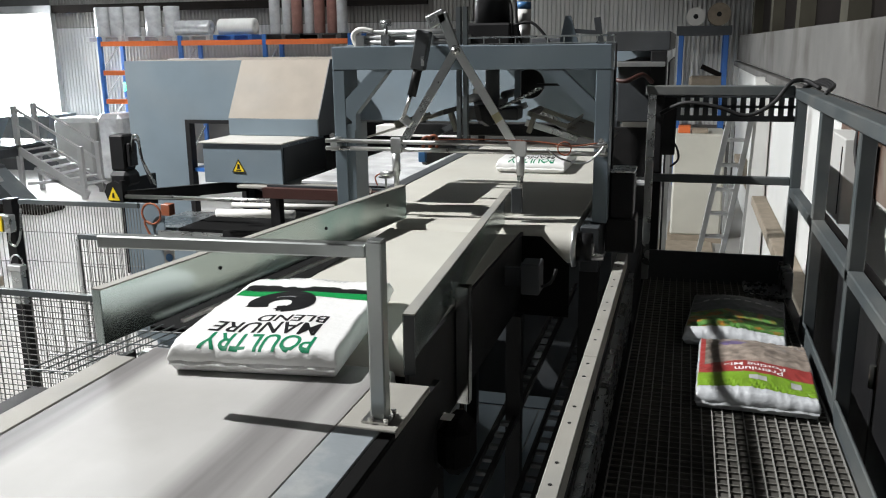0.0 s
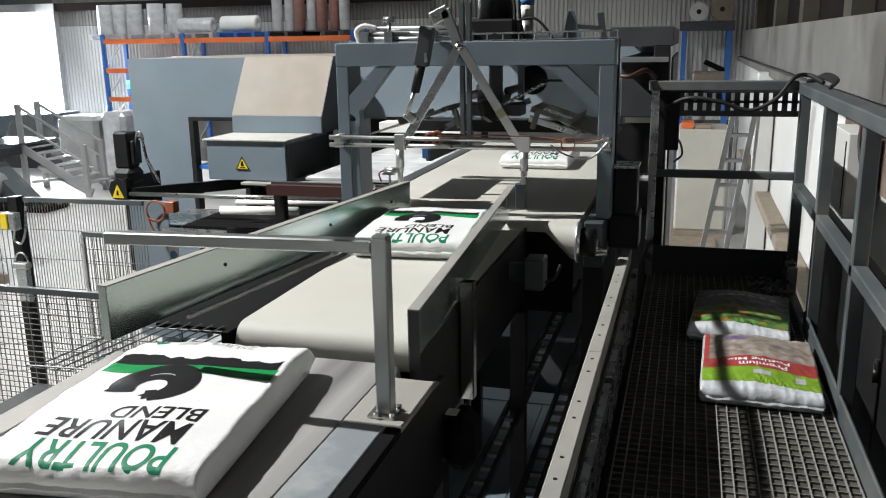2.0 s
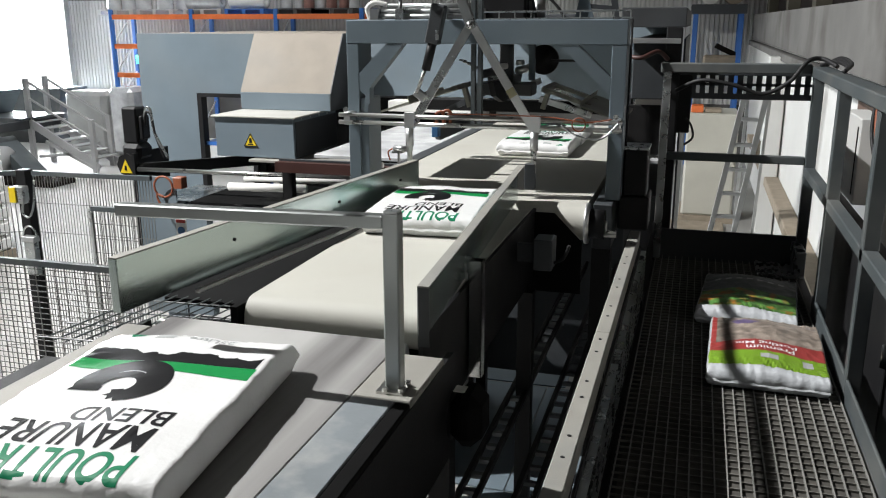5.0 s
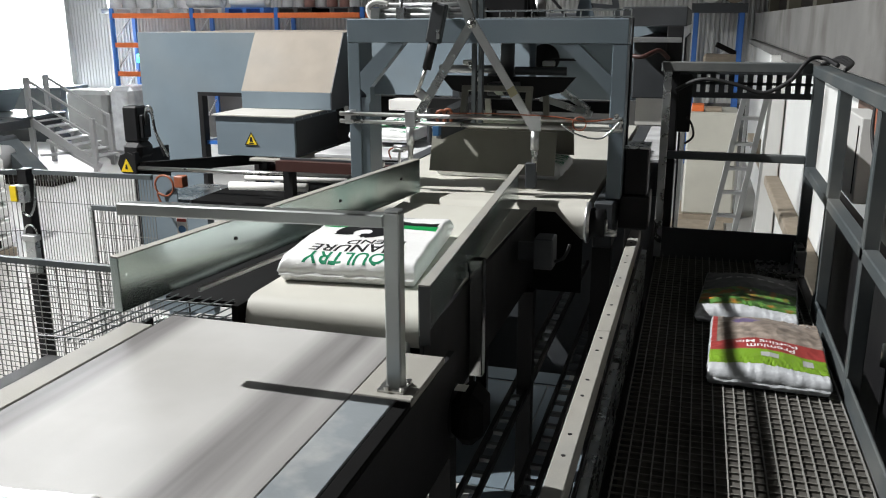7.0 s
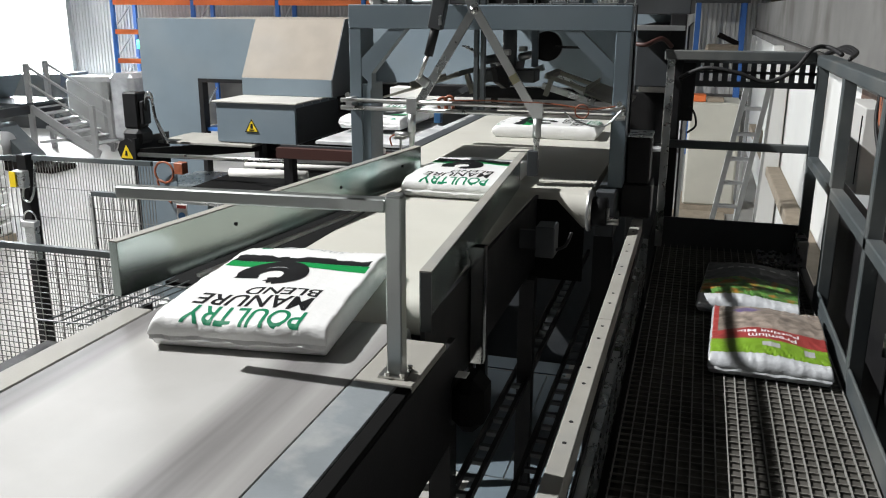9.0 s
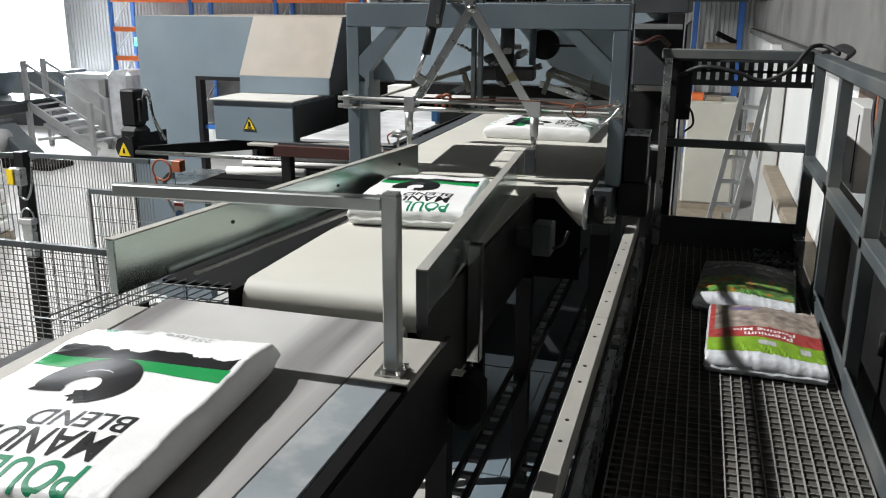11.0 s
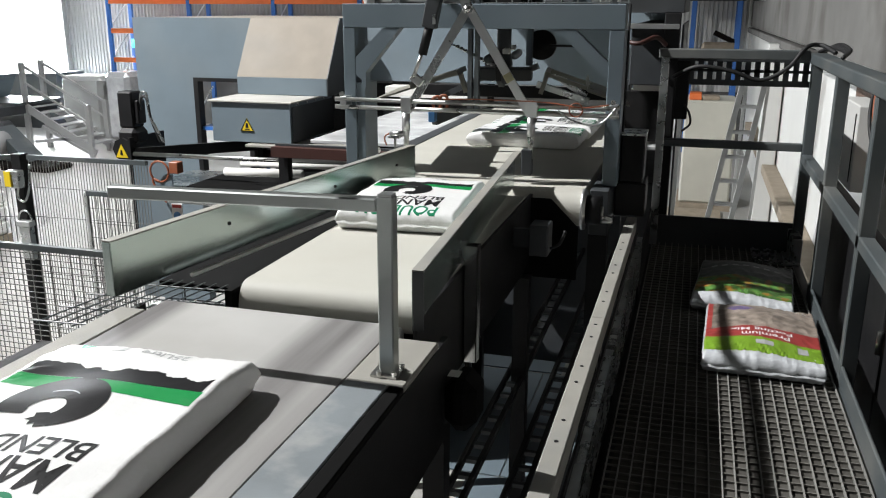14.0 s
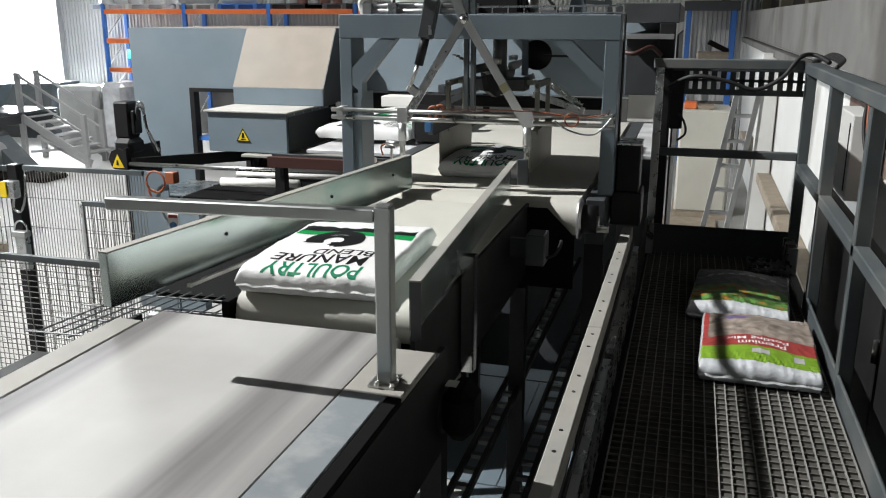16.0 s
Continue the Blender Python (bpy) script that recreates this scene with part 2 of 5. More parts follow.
def box(x0, x1, y0, y1, z0, z1, bevel=0.0, bm=None):
    bm = bm or bmesh.new()
    made = bmesh.ops.create_cube(bm, size=1)["verts"]
    for v in made:
        v.co = Vector((x0 + (v.co.x + .5) * (x1 - x0), y0 + (v.co.y + .5) * (y1 - y0), z0 + (v.co.z + .5) * (z1 - z0)))
    if bevel:
        edges = list({e for v in made for e in v.link_edges})
        bmesh.ops.bevel(bm, geom=edges, offset=bevel, segments=1, affect="EDGES")
    return bm


def rod(a, b, r, bm=None, seg=12, r2=None, caps=True):
    bm = bm or bmesh.new()
    a, b = Vector(a), Vector(b)
    m = Matrix.Translation((a + b) / 2) @ (b - a).to_track_quat("Z", "Y").to_matrix().to_4x4()
    bmesh.ops.create_cone(bm, cap_ends=caps, segments=seg, radius1=r, radius2=r if r2 is None else r2, depth=(b - a).length, matrix=m)
    return bm


def bar(a, b, w, h, bm=None, up=(0, 0, 1), bevel=0.0):
    """A bar of rectangular section from a to b, w across and h along up."""
    bm = bm or bmesh.new()
    a, b, up = Vector(a), Vector(b), Vector(up)
    d = (b - a).normalized()
    s = d.cross(up)
    s = s.normalized() if s.length > 1e-6 else Vector((1, 0, 0))
    u = s.cross(d).normalized()
    c = [[p + s * i * w / 2 + u * j * h / 2 for i, j in ((-1, -1), (1, -1), (1, 1), (-1, 1))] for p in (a, b)]
    vs = [[bm.verts.new(p) for p in q] for q in c]
    fs = [bm.faces.new(vs[0][::-1]), bm.faces.new(vs[1])]
    for i in range(4):
        fs.append(bm.faces.new((vs[0][i], vs[0][(i + 1) % 4], vs[1][(i + 1) % 4], vs[1][i])))
    if bevel:
        bmesh.ops.bevel(bm, geom=list({e for f in fs for e in f.edges}), offset=bevel, segments=1, affect="EDGES")
    return bm


def prism(points, axis, lo, hi, bm=None):
    """A flat outline drawn out along an axis; points are the other two coordinates in x, y, z order."""
    bm = bm or bmesh.new()
    rings = []
    for v in (lo, hi):
        ring = []
        for p in points:
            co = list(p)
            co.insert("xyz".index(axis), v)
            ring.append(bm.verts.new(co))
        rings.append(ring)
    n = len(points)
    for i in range(n):
        bm.faces.new((rings[0][i], rings[0][(i + 1) % n], rings[1][(i + 1) % n], rings[1][i]))
    bm.faces.new(rings[0][::-1])
    bm.faces.new(rings[1])
    bmesh.ops.recalc_face_normals(bm, faces=bm.faces)
    return bm


def tube(points, r, bm=None, seg=8):
    """A hose or cable along points."""
    bm = bm or bmesh.new()
    pts = [Vector(p) for p in points]
    rings = []
    for i, p in enumerate(pts):
        d = (pts[min(i + 1, len(pts) - 1)] - pts[max(i - 1, 0)]).normalized()
        s = d.cross(Vector((0.3, 0.5, 1))).normalized()
        u = s.cross(d)
        rings.append([bm.verts.new(p + s * r * math.cos(a) + u * r * math.sin(a)) for a in [2 * math.pi * k / seg for k in range(seg)]])
    for a, b in zip(rings, rings[1:]):
        for k in range(seg):
            bm.faces.new((a[k], a[(k + 1) % seg], b[(k + 1) % seg], b[k]))
    bm.faces.new(rings[0][::-1])
    bm.faces.new(rings[-1])
    bmesh.ops.recalc_face_normals(bm, faces=bm.faces)
    return bm


def spline(points, n=8):
    """Smooth points through the given ones."""
    p = [Vector(q) for q in points]
    p = [p[0]] + p + [p[-1]]
    out = []
    for i in range(1, len(p) - 2):
        for k in range(n):
            t = k / n
            out.append(0.5 * (2 * p[i] + (p[i + 1] - p[i - 1]) * t + (2 * p[i - 1] - 5 * p[i] + 4 * p[i + 1] - p[i + 2]) * t * t
                              + (3 * p[i] - p[i - 1] - 3 * p[i + 1] + p[i + 2]) * t ** 3))
    return out + [p[-2]]


def belt_loop(x0, x1, y0, y1, top, r, thick=0.006, seg=28):
    """A closed belt round two rollers of radius r."""
    pts = []
    for k in range(seg + 1):
        a = math.pi / 2 + math.pi * k / seg
        pts.append((y0 + r * math.cos(a), top - r + r * math.sin(a)))
    for k in range(seg + 1):
        a = -math.pi / 2 + math.pi * k / seg
        pts.append((y1 + r * math.cos(a), top - r + r * math.sin(a)))
    bm = prism(pts, "x", x0, x1)
    bm.normal_update()
    for f in bm.faces:
        f.smooth = abs(f.normal.x) < 0.5
    for e in bm.edges:
        e.smooth = all(f.smooth for f in e.link_faces)
    return bm


# ---- setting ----
single("floor", box(-24, 6, -10, 20.6, -0.2, 0), FLOOR, "worn grey concrete warehouse floor with dust marks", "floor", kind="structure")


def corrugated(x0, x1, y, z0, z1, pitch=0.10, depth=0.018):
    bm = bmesh.new()
    n = int((x1 - x0) / pitch)
    prev = None
    for i in range(n + 1):
        for dx, dy in ((0, 0), (0.35, 0), (0.5, depth), (0.85, depth)):
            x = min(x0 + (i + dx) * pitch, x1)
            pair = [bm.verts.new((x, y - dy, z)) for z in (z0, z1)]
            if prev and x > prev[0].co.x + 1e-6:
                bm.faces.new((prev[0], pair[0], pair[1], prev[1]))
                prev = pair
            elif not prev:
                prev = pair
    return bm


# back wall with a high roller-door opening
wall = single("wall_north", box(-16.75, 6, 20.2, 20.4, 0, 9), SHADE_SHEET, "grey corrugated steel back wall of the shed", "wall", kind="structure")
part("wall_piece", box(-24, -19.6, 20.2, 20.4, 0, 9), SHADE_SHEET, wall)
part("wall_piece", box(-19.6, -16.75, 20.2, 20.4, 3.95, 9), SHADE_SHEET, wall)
part("cladding", corrugated(-16.7, -4.7, 20.18, 1.2, 3.55), SHEET, wall)
# cladding above 3.56 has a darker base colour than below
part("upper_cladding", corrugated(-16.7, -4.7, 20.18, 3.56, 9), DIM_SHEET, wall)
part("cladding", corrugated(-4.65, 1.6, 20.18, 1.2, 9), PALE_SHEET, wall)
part("wall_post", box(-4.75, -4.6, 20.0, 20.16, 0, 9), BROWN, wall)
part("girt", box(-16.7, -4.75, 20.02, 20.14, 5.0, 5.15), TIMBER, wall)
part("plinth", box(-16.7, 1.4, 20.05, 20.18, 0, 1.2), CONCRETE, wall)
part("girt", box(-16.7, -6.0, 20.02, 20.14, 3.95, 4.15), BROWN, wall)
door = single("door_1", box(-19.7, -16.55, 20.0, 20.16, 3.95, 4.15), ALU, "tall open roller door bright with daylight", "door", kind="structure")
part("jamb", box(-16.78, -16.55, 19.98, 20.18, 0, 3.95), ALU, door)
part("jamb", box(-19.8, -19.6, 19.98, 20.18, 0, 3.95), ALU, door)
single("backdrop", box(-26, -12, 23.0, 23.1, -0.2, 9), DAY, "blown-out daylight outside the door", "backdrop", kind="structure")
single("ground", box(-30, -8, 20.6, 23.0, -0.3, -0.02), FLOOR, "concrete apron outside the door", "ground", kind="structure")

# right wall: concrete panels below, columns and a near-black backing above
east = single("wall_east", box(1.05, 1.35, -10, 20.2, 2.62, 3.13), CONCRETE, "pale concrete side wall under a near-black sheet standing for shaded cavity", "wall", kind="structure")
part("lower_wall", box(1.10, 1.35, -10, 20.2, 0, 2.62), WHITE_WALL, east)
# near-black sheet stands in for the shade of an open cavity
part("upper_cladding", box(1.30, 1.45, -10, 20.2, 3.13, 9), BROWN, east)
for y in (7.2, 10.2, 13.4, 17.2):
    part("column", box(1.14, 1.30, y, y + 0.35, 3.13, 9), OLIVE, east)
part("ledge", box(0.98, 1.10, 4.9, 20.0, 2.50, 2.60, 0.01), CONCRETE, east, "dusty concrete ledge")
part("stained_patch", box(1.092, 1.0985, 4.4, 6.7, 2.10, 2.50), STAINED, east, "rust-stained patch of wall")
part("wall_kerb", box(0.92, 1.10, 6.0, 16.5, 0.88, 1.00, 0.01), TIMBER, east, "dusty timber rail")
single("wall_west", box(-24.2, -24, -10, 20.6, 0, 9), SHADE_SHEET, "dark steel side wall", "wall", kind="structure")
single("wall_south", box(-24, 6, -10.2, -10, 0, 9), SHADE_SHEET, "dark steel end wall", "wall", kind="structure")
single("ceiling", box(-24, 6, -10, 20.6, 9.0, 9.2), SHADE_SHEET, "dark steel shed roof", "ceiling", kind="structure")

# ---- infeed conveyor ----
inf = thing("infeed_conveyor", (-0.94, -3.5, 0), "long flat belt conveyor with grey-white belt and dusty steel frame", "conveyor")
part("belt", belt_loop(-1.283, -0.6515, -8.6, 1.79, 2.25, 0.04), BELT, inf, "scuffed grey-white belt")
part("roller", rod((-1.31, 1.79, 2.21), (-0.64, 1.79, 2.21), 0.036, seg=20), STEEL, inf, smooth=True)
part("side_rim", box(-1.36, -1.286, -8.7, 1.72, 2.235, 2.252, 0.003), RIM, inf, "dusty steel side rim")
part("side_rim", box(-0.648, -0.52, 1.478, 1.72, 2.235, 2.252, 0.003), RIM, inf, "dusty steel side rim")
part("side_rim", box(-0.648, -0.552, -8.7, 1.475, 2.235, 2.252, 0.003), NEAR_RIM, inf, "scuffed blue-grey side rim")
part("rim_edge", box(-0.551, -0.52, -8.7, 1.475, 2.236, 2.250, 0.002), MATT_BLACK, inf, "black outer edge")
for x0, x1 in ((-1.36, -1.345), (-0.535, -0.52)):
    part("side_plate", box(x0, x1, -8.7, 1.80, 1.98, 2.235), BLACK, inf)
part("slider_bed", box(-1.345, -0.535, -8.6, 1.72, 2.13, 2.15), MATT_BLACK, inf)
for y in (-8, -5, -2, 1.0):
    for x in (-1.32, -0.56):
        part("leg", box(x - .03, x + .03, y - .03, y + .03, 0, 1.98), BLACK, inf)
motor = part("drive_motor", box(-0.518, -0.440, 1.735, 1.860, 2.015, 2.150, 0.028), MATT_BLACK, inf, "black drive motor")
part("motor_plate", box(-0.512, -0.485, 1.765, 1.80, 2.1505, 2.1525), PAPER, motor, "white rating plate")
part("motor_flange", rod((-0.56, 1.80, 2.08), (-0.518, 1.80, 2.08), 0.064, seg=24), BLACK, inf, "", True)

# bar over the infeed belt
fr = thing("height_bar", (-0.575, 1.53, 2.252), "square steel tube post with a cross bar over the belt", "bar frame")
post = part("post", box(-0.5865, -0.5535, 1.512, 1.545, 2.252, 2.628, 0.003), TUBE, fr)
part("cap", box(-0.584, -0.556, 1.5145, 1.5425, 2.628, 2.632), GALV, post)
part("cross_bar", bar((-1.203, 1.5285, 2.5975), (-0.587, 1.5285, 2.609), 0.030, 0.027, bevel=0.003), TUBE, fr)
part("foot_plate", box(-0.602, -0.545, 1.50, 1.56, 2.2525, 2.257), STEEL, fr)
for dx, dy in ((-.008, -.026), (.024, -.022), (.026, 0.02)):
    part("bolt", rod((-0.575 + dx, 1.53 + dy, 2.257), (-0.575 + dx, 1.53 + dy, 2.265), 0.006, seg=6), STEEL, fr)

# ---- middle conveyor ----
mid = thing("middle_conveyor", (-0.9, 2.6, 0), "short belt conveyor with pale belt between two guide plates", "conveyor")
part("belt", belt_loop(-1.172, -0.63, 2.03, 3.31, 2.25, 0.055), FAR_BELT, mid, "pale worn belt")
part("roller", rod((-1.178, 2.03, 2.195), (-0.62, 2.03, 2.195), 0.05, seg=20), STEEL, mid, smooth=True)
part("side_plate", box(-0.628, -0.616, 1.86, 3.40, 1.95, 2.2455), BLACK, mid)
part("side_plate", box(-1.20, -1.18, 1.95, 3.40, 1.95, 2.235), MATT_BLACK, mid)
# two black sheets stand in for the shade of the open gaps
part("side_shade_sheet", box(-1.64, -1.20, 2.28, 3.40, 2.10, 2.12), MATT_BLACK, mid)
part("gap_shade_sheet", box(-1.50, -0.63, 1.84, 2.275, 2.05, 2.07), MATT_BLACK, mid)
# white strip stands in for the line of light at the guide's foot
part("lit_line_strip", bar((-1.338, 2.01, 2.249), (-1.186, 3.01, 2.249), 0.012, 0.010), PAPER, mid, "white strip painting the line of light along the guide foot")
for y in (2.0, 3.2):
    for x in (-1.17, -0.61):
        part("leg", box(x - .03, x + .03, y - .03, y + .03, 0, 1.95), BLACK, mid)


def guide(name, a, b, side, label):
    """A folded guide plate from a to b with a top flange on its outer side."""
    g = thing(name, (*[(a[i] + b[i]) / 2 for i in (0, 1)], 2.252), label, "guide plate", "guide plates")
    av, bv = Vector((*a, 0)), Vector((*b, 0))
    d = (bv - av).normalized()
    s = Vector((d.y, -d.x, 0)) * side
    bm = bmesh.new()
    for o0, o1, z0, z1 in ((0, 0.003, 2.252, 2.397),):
        q = [av + s * o0, av + s * o1, bv + s * o1, bv + s * o0]
        prism([(p.x, p.y) for p in q], "z", z0, z1, bm)
    part("plate", bm, GUARD, g)
    bm = bmesh.new()
    q = [av, av + s * 0.028, bv + s * 0.028, bv]
    prism([(p.x, p.y) for p in q], "z", 2.3975, 2.401, bm)
    part("top_flange", bm, RIM, g, "dusty folded top edge")
    bm = bmesh.new()
    q = [av, av + s * 0.028, av + s * 0.028 + d * 0.003, av + d * 0.003]
    prism([(p.x, p.y) for p in q], "z", 2.252, 2.3965, bm)
    part("end_flange", bm, DARK if side > 0 else GUARD, g)
    for k in (0.27, 0.62, 0.90):
        p = av.lerp(bv, k) - s * 0.001
        part("hole", rod(p + Vector((0, 0, 2.34)), p + s * -0.002 + Vector((0, 0, 2.34)), 0.006, seg=8), BLACK, g)
    return g


guide("guide_plate", (-1.42, 1.78), (-1.17, 3.54), -1, "long galvanised guide plate beside the belt, dull with a painted teal sheen")
guide("guide_plate", (-0.60, 1.77), (-0.72, 3.51), 1, "galvanised guide plate with a dusty folded top edge")

br = thing("guide_bracket", (-0.60, 2.3, 1.96), "upright open steel tube with bolted bracket plate", "bracket")
bm = bmesh.new()
for x0, x1, y0, y1 in ((-.633, -.630, 2.285, 2.325), (-.595, -.592, 2.285, 2.325), (-.633, -.592, 2.285, 2.288), (-.633, -.592, 2.322, 2.325)):
    box(x0 + .02, x1 + .02, y0, y1, 1.96, 2.32, 0, bm)
part("tube", bm, CHROME, br)
part("bracket_plate", box(-0.660, -0.615, 2.335, 2.341, 2.19, 2.32), GALV, br)
for z in (2.21, 2.29):
    part("bolt", rod((-0.64, 2.335, z), (-0.64, 2.325, z), 0.008, seg=6), STEEL, br)

# ---- transfer conveyor ----
tr = thing("transfer_conveyor", (-0.92, 4.9, 0), "wide pale belt conveyor under the bag turner", "conveyor")
part("belt", belt_loop(-1.46, -0.42, 3.46, 6.35, 2.25, 0.07), FAR_BELT, tr, "dusty pale belt")
part("side_table", box(-0.318, -0.10, 4.82, 6.38, 2.225, 2.246, 0.003), SLIDE, tr, "white side plate")
rol = part("roller", rod((-1.47, 3.46, 2.18), (-0.40, 3.46, 2.18), 0.066, seg=28), STEEL, tr, "", True)
part("roller_disc", rod((-0.418, 3.46, 2.18), (-0.405, 3.46, 2.18), 0.085, seg=32), ALU, rol, "pale roller end disc", True)
# black outline paints the shadow on the roller face, cut diagonally where it ends
part("roller_shadow_sheet", prism([(-0.70, 2.235), (-0.535, 2.235), (-0.42, 2.12), (-0.42, 1.90), (-0.70, 1.90)], "y", 3.366, 3.376), MATT_BLACK, tr, "black sheet shaped like the shadow on the roller face")
part("bearing", rod((-0.405, 3.46, 2.18), (-0.34, 3.46, 2.18), 0.06, seg=24), BLACK, tr, "black flanged bearing", True)
part("side_beam", box(-0.40, -0.32, 3.55, 6.4, 2.05, 2.245, 0.004), DARK, tr)
part("side_beam", box(-1.56, -1.48, 3.40, 6.4, 2.05, 2.245, 0.004), DARK, tr)
for y in (3.6, 6.2):
    for x in (-1.52, -0.36):
        part("leg", box(x - .04, x + .04, y - .04, y + .04, 0, 2.05), BLACK, tr)

# ---- gantry over the transfer conveyor ----
ga = thing("gantry", (-0.92, 3.67, 2.246), "grey steel portal frame with gusset braces and clamp rods", "portal frame")
part("top_beam", box(-1.540, -0.300, 3.639, 3.75, 2.896, 2.998, 0.003), GREY, ga)
part("leg", box(-1.540, -1.483, 3.64, 3.80, 2.246, 2.895, 0.003), GREY, ga)
part("leg", box(-0.362, -0.300, 3.64, 3.80, 2.246, 2.895, 0.003), GREY, ga)
part("brace", prism([(-1.483, 2.765), (-1.483, 2.690), (-1.455, 2.668), (-1.455, 2.63), (-1.435, 2.63), (-1.435, 2.700), (-1.272, 2.895), (-1.351, 2.895)], "y", 3.641, 3.70), GREY, ga)
part("brace", prism([(-0.362, 2.765), (-0.362, 2.685), (-0.580, 2.895), (-0.503, 2.895)], "y", 3.641, 3.70), GREY, ga)
part("leg_stiffener", box(-1.482, -1.442, 3.645, 3.80, 2.246, 2.655, 0.002), GREY, ga)
for z in (2.585, 2.552):
    part("clamp_rod", rod((-1.56, 3.58, z), (-0.30, 3.58, z), 0.010), STEEL, ga, "polished clamp rod", True)
for x in (-1.52, -0.325):
    part("rod_bracket", box(x - .016, x + .016, 3.572, 3.64, 2.540, 2.598, 0.003), ALU, ga)
    part("bolt", rod((x, 3.57, 2.61), (x, 3.556, 2.61), 0.012, seg=6), STEEL, ga)
for x in (-1.225, -0.665):
    part("clamp", box(x - .022, x + .026, 3.568, 3.592, 2.535, 2.605, 0.003), ALU, ga)
    part("clamp_sleeve", rod((x, 3.58, 2.455), (x, 3.58, 2.535), 0.018, seg=14), ALU, ga, "", True)
    part("clamp_nut", rod((x, 3.58, 2.435), (x, 3.58, 2.455), 0.015, seg=6), STEEL, ga)
    part("pin", rod((x, 3.58, 2.36), (x, 3.58, 2.50), 0.012), STEEL, ga, "", True)
part("pin_block", box(-0.70, -0.655, 3.56, 3.60, 2.29, 2.40, 0.003), DARK, ga)
part("a_bar", bar((-0.945, 3.575, 2.985), (-0.665, 3.575, 2.54), 0.012, 0.036, up=(1, 0, 0.6)), ALU, ga, "flat steel stay")
part("tape", bar((-0.775, 3.5675, 2.715), (-0.755, 3.5675, 2.683), 0.0012, 0.0365, up=(1, 0, 0.6)), TAPE, ga, "faded yellow tape")
part("a_bar", bar((-0.945, 3.583, 2.985), (-1.20, 3.583, 2.57), 0.012, 0.036, up=(1, 0, -0.6)), GALV, ga, "flat steel stay")
for x in (-0.958, -0.928):
    part("column", box(x - .009, x + .009, 3.66, 3.69, 2.55, 3.16), RAILGREY, ga)


# ---- bags ----
BAG_W, BAG_L, BAG_H = 0.415, 0.62, 0.078


def edge_drop(a):
    """How full the skin stands at a fraction a of the way out: flat, then a tight rounded edge."""
    return max(0.0, 1 - max(0.0, (abs(a) - 0.93) / 0.07) ** 2.6) ** 0.5


def bag_top(u, v):
    """Height of a filled bag's upper skin at u, v from -1 to 1."""
    lump = 0.0022 * math.sin(5.1 * u + 1.7 * v + 1) + 0.0015 * math.sin(8 * v - 3 * u) - 0.016 * abs(v) ** 7 - 0.004 * abs(u) ** 8
    rim = max(0.0, abs(v) - 0.78) * 4.5
    side = max(0.0, abs(u) - 0.76) * 4.2
    fold = lambda a, b, c: abs(noise.noise(Vector((a, b, c)))) - 0.18
    crease = -0.0085 * fold(8 * u + 3 * v, 2.2 * v, 3.0) * rim - 0.0075 * fold(2.0 * u, 10 * v - 4 * u, 7.0) * side
    crease -= 0.0050 * fold(3 * u, 4 * v, 11.0) * max(0.0, max(abs(u), abs(v)) - 0.4)
    return 0.034 + (BAG_H - 0.034 + lump + crease) * edge_drop(u) * edge_drop(v)


STEPS = [-1, -.994, -.982, -.965, -.945, -.92] + [-.88 + 1.76 * k / 47 for k in range(48)] + [.92, .945, .965, .982, .994, 1]


def bag_body(w, l, bm=None, top=bag_top, seed=1):
    bm = bm or bmesh.new()
    n = len(STEPS) - 1
    up, low = {}, {}
    for i, u in enumerate(STEPS):
        for j, v in enumerate(STEPS):
            x, y = u * w / 2, v * l / 2
            rim = max(abs(u), abs(v))
            q = noise.noise(Vector((x * 26, y * 26, seed))) * max(0.0, rim - 0.9) * 10
            up[i, j] = bm.verts.new((x + 0.0035 * q * (abs(u) > .9), y + 0.0045 * q * (abs(v) > .9), top(u, v)))
            if 0 < i < n and 0 < j < n:
                e = edge_drop(u) * edge_drop(v)
                low[i, j] = bm.verts.new((x * 0.985, y * 0.985, 0.031 * (1 - e)))
            else:
                low[i, j] = up[i, j]
    for i in range(n):
        for j in range(n):
            bm.faces.new((up[i, j], up[i + 1, j], up[i + 1, j + 1], up[i, j + 1]))
            q = [low[i, j], low[i, j + 1], low[i + 1, j + 1], low[i + 1, j]]
            if not bm.faces.get(q):
                try:
                    bm.faces.new(q)
                except ValueError:
                    pass
    return bm


def end_seam(w, l, side, bm=None, seed=2):
    """The crimped seam that stands out from one end of a bag."""
    bm = bm or bmesh.new()
    n, rows = 40, []
    for k in range(n + 1):
        u = -0.975 + 1.95 * k / n
        wave = noise.noise(Vector((u * 5, side, seed)))
        out, z = 0.004 + 0.003 * noise.noise(Vector((u * 9, seed, side))), 0.024 + 0.009 * wave
        rows.append([bm.verts.new((u * w / 2, side * (l / 2 + d), zz)) for d, zz in ((-0.004, 0.036), (out, z + .001), (out, z - .001), (-0.004, 0.031))])
    for a, b in zip(rows, rows[1:]):
        for i in range(4):
            bm.faces.new((a[i], b[i], b[(i + 1) % 4], a[(i + 1) % 4]))
    bm.faces.new(rows[0]), bm.faces.new(rows[-1])
    bmesh.ops.recalc_face_normals(bm, faces=bm.faces)
    return bm


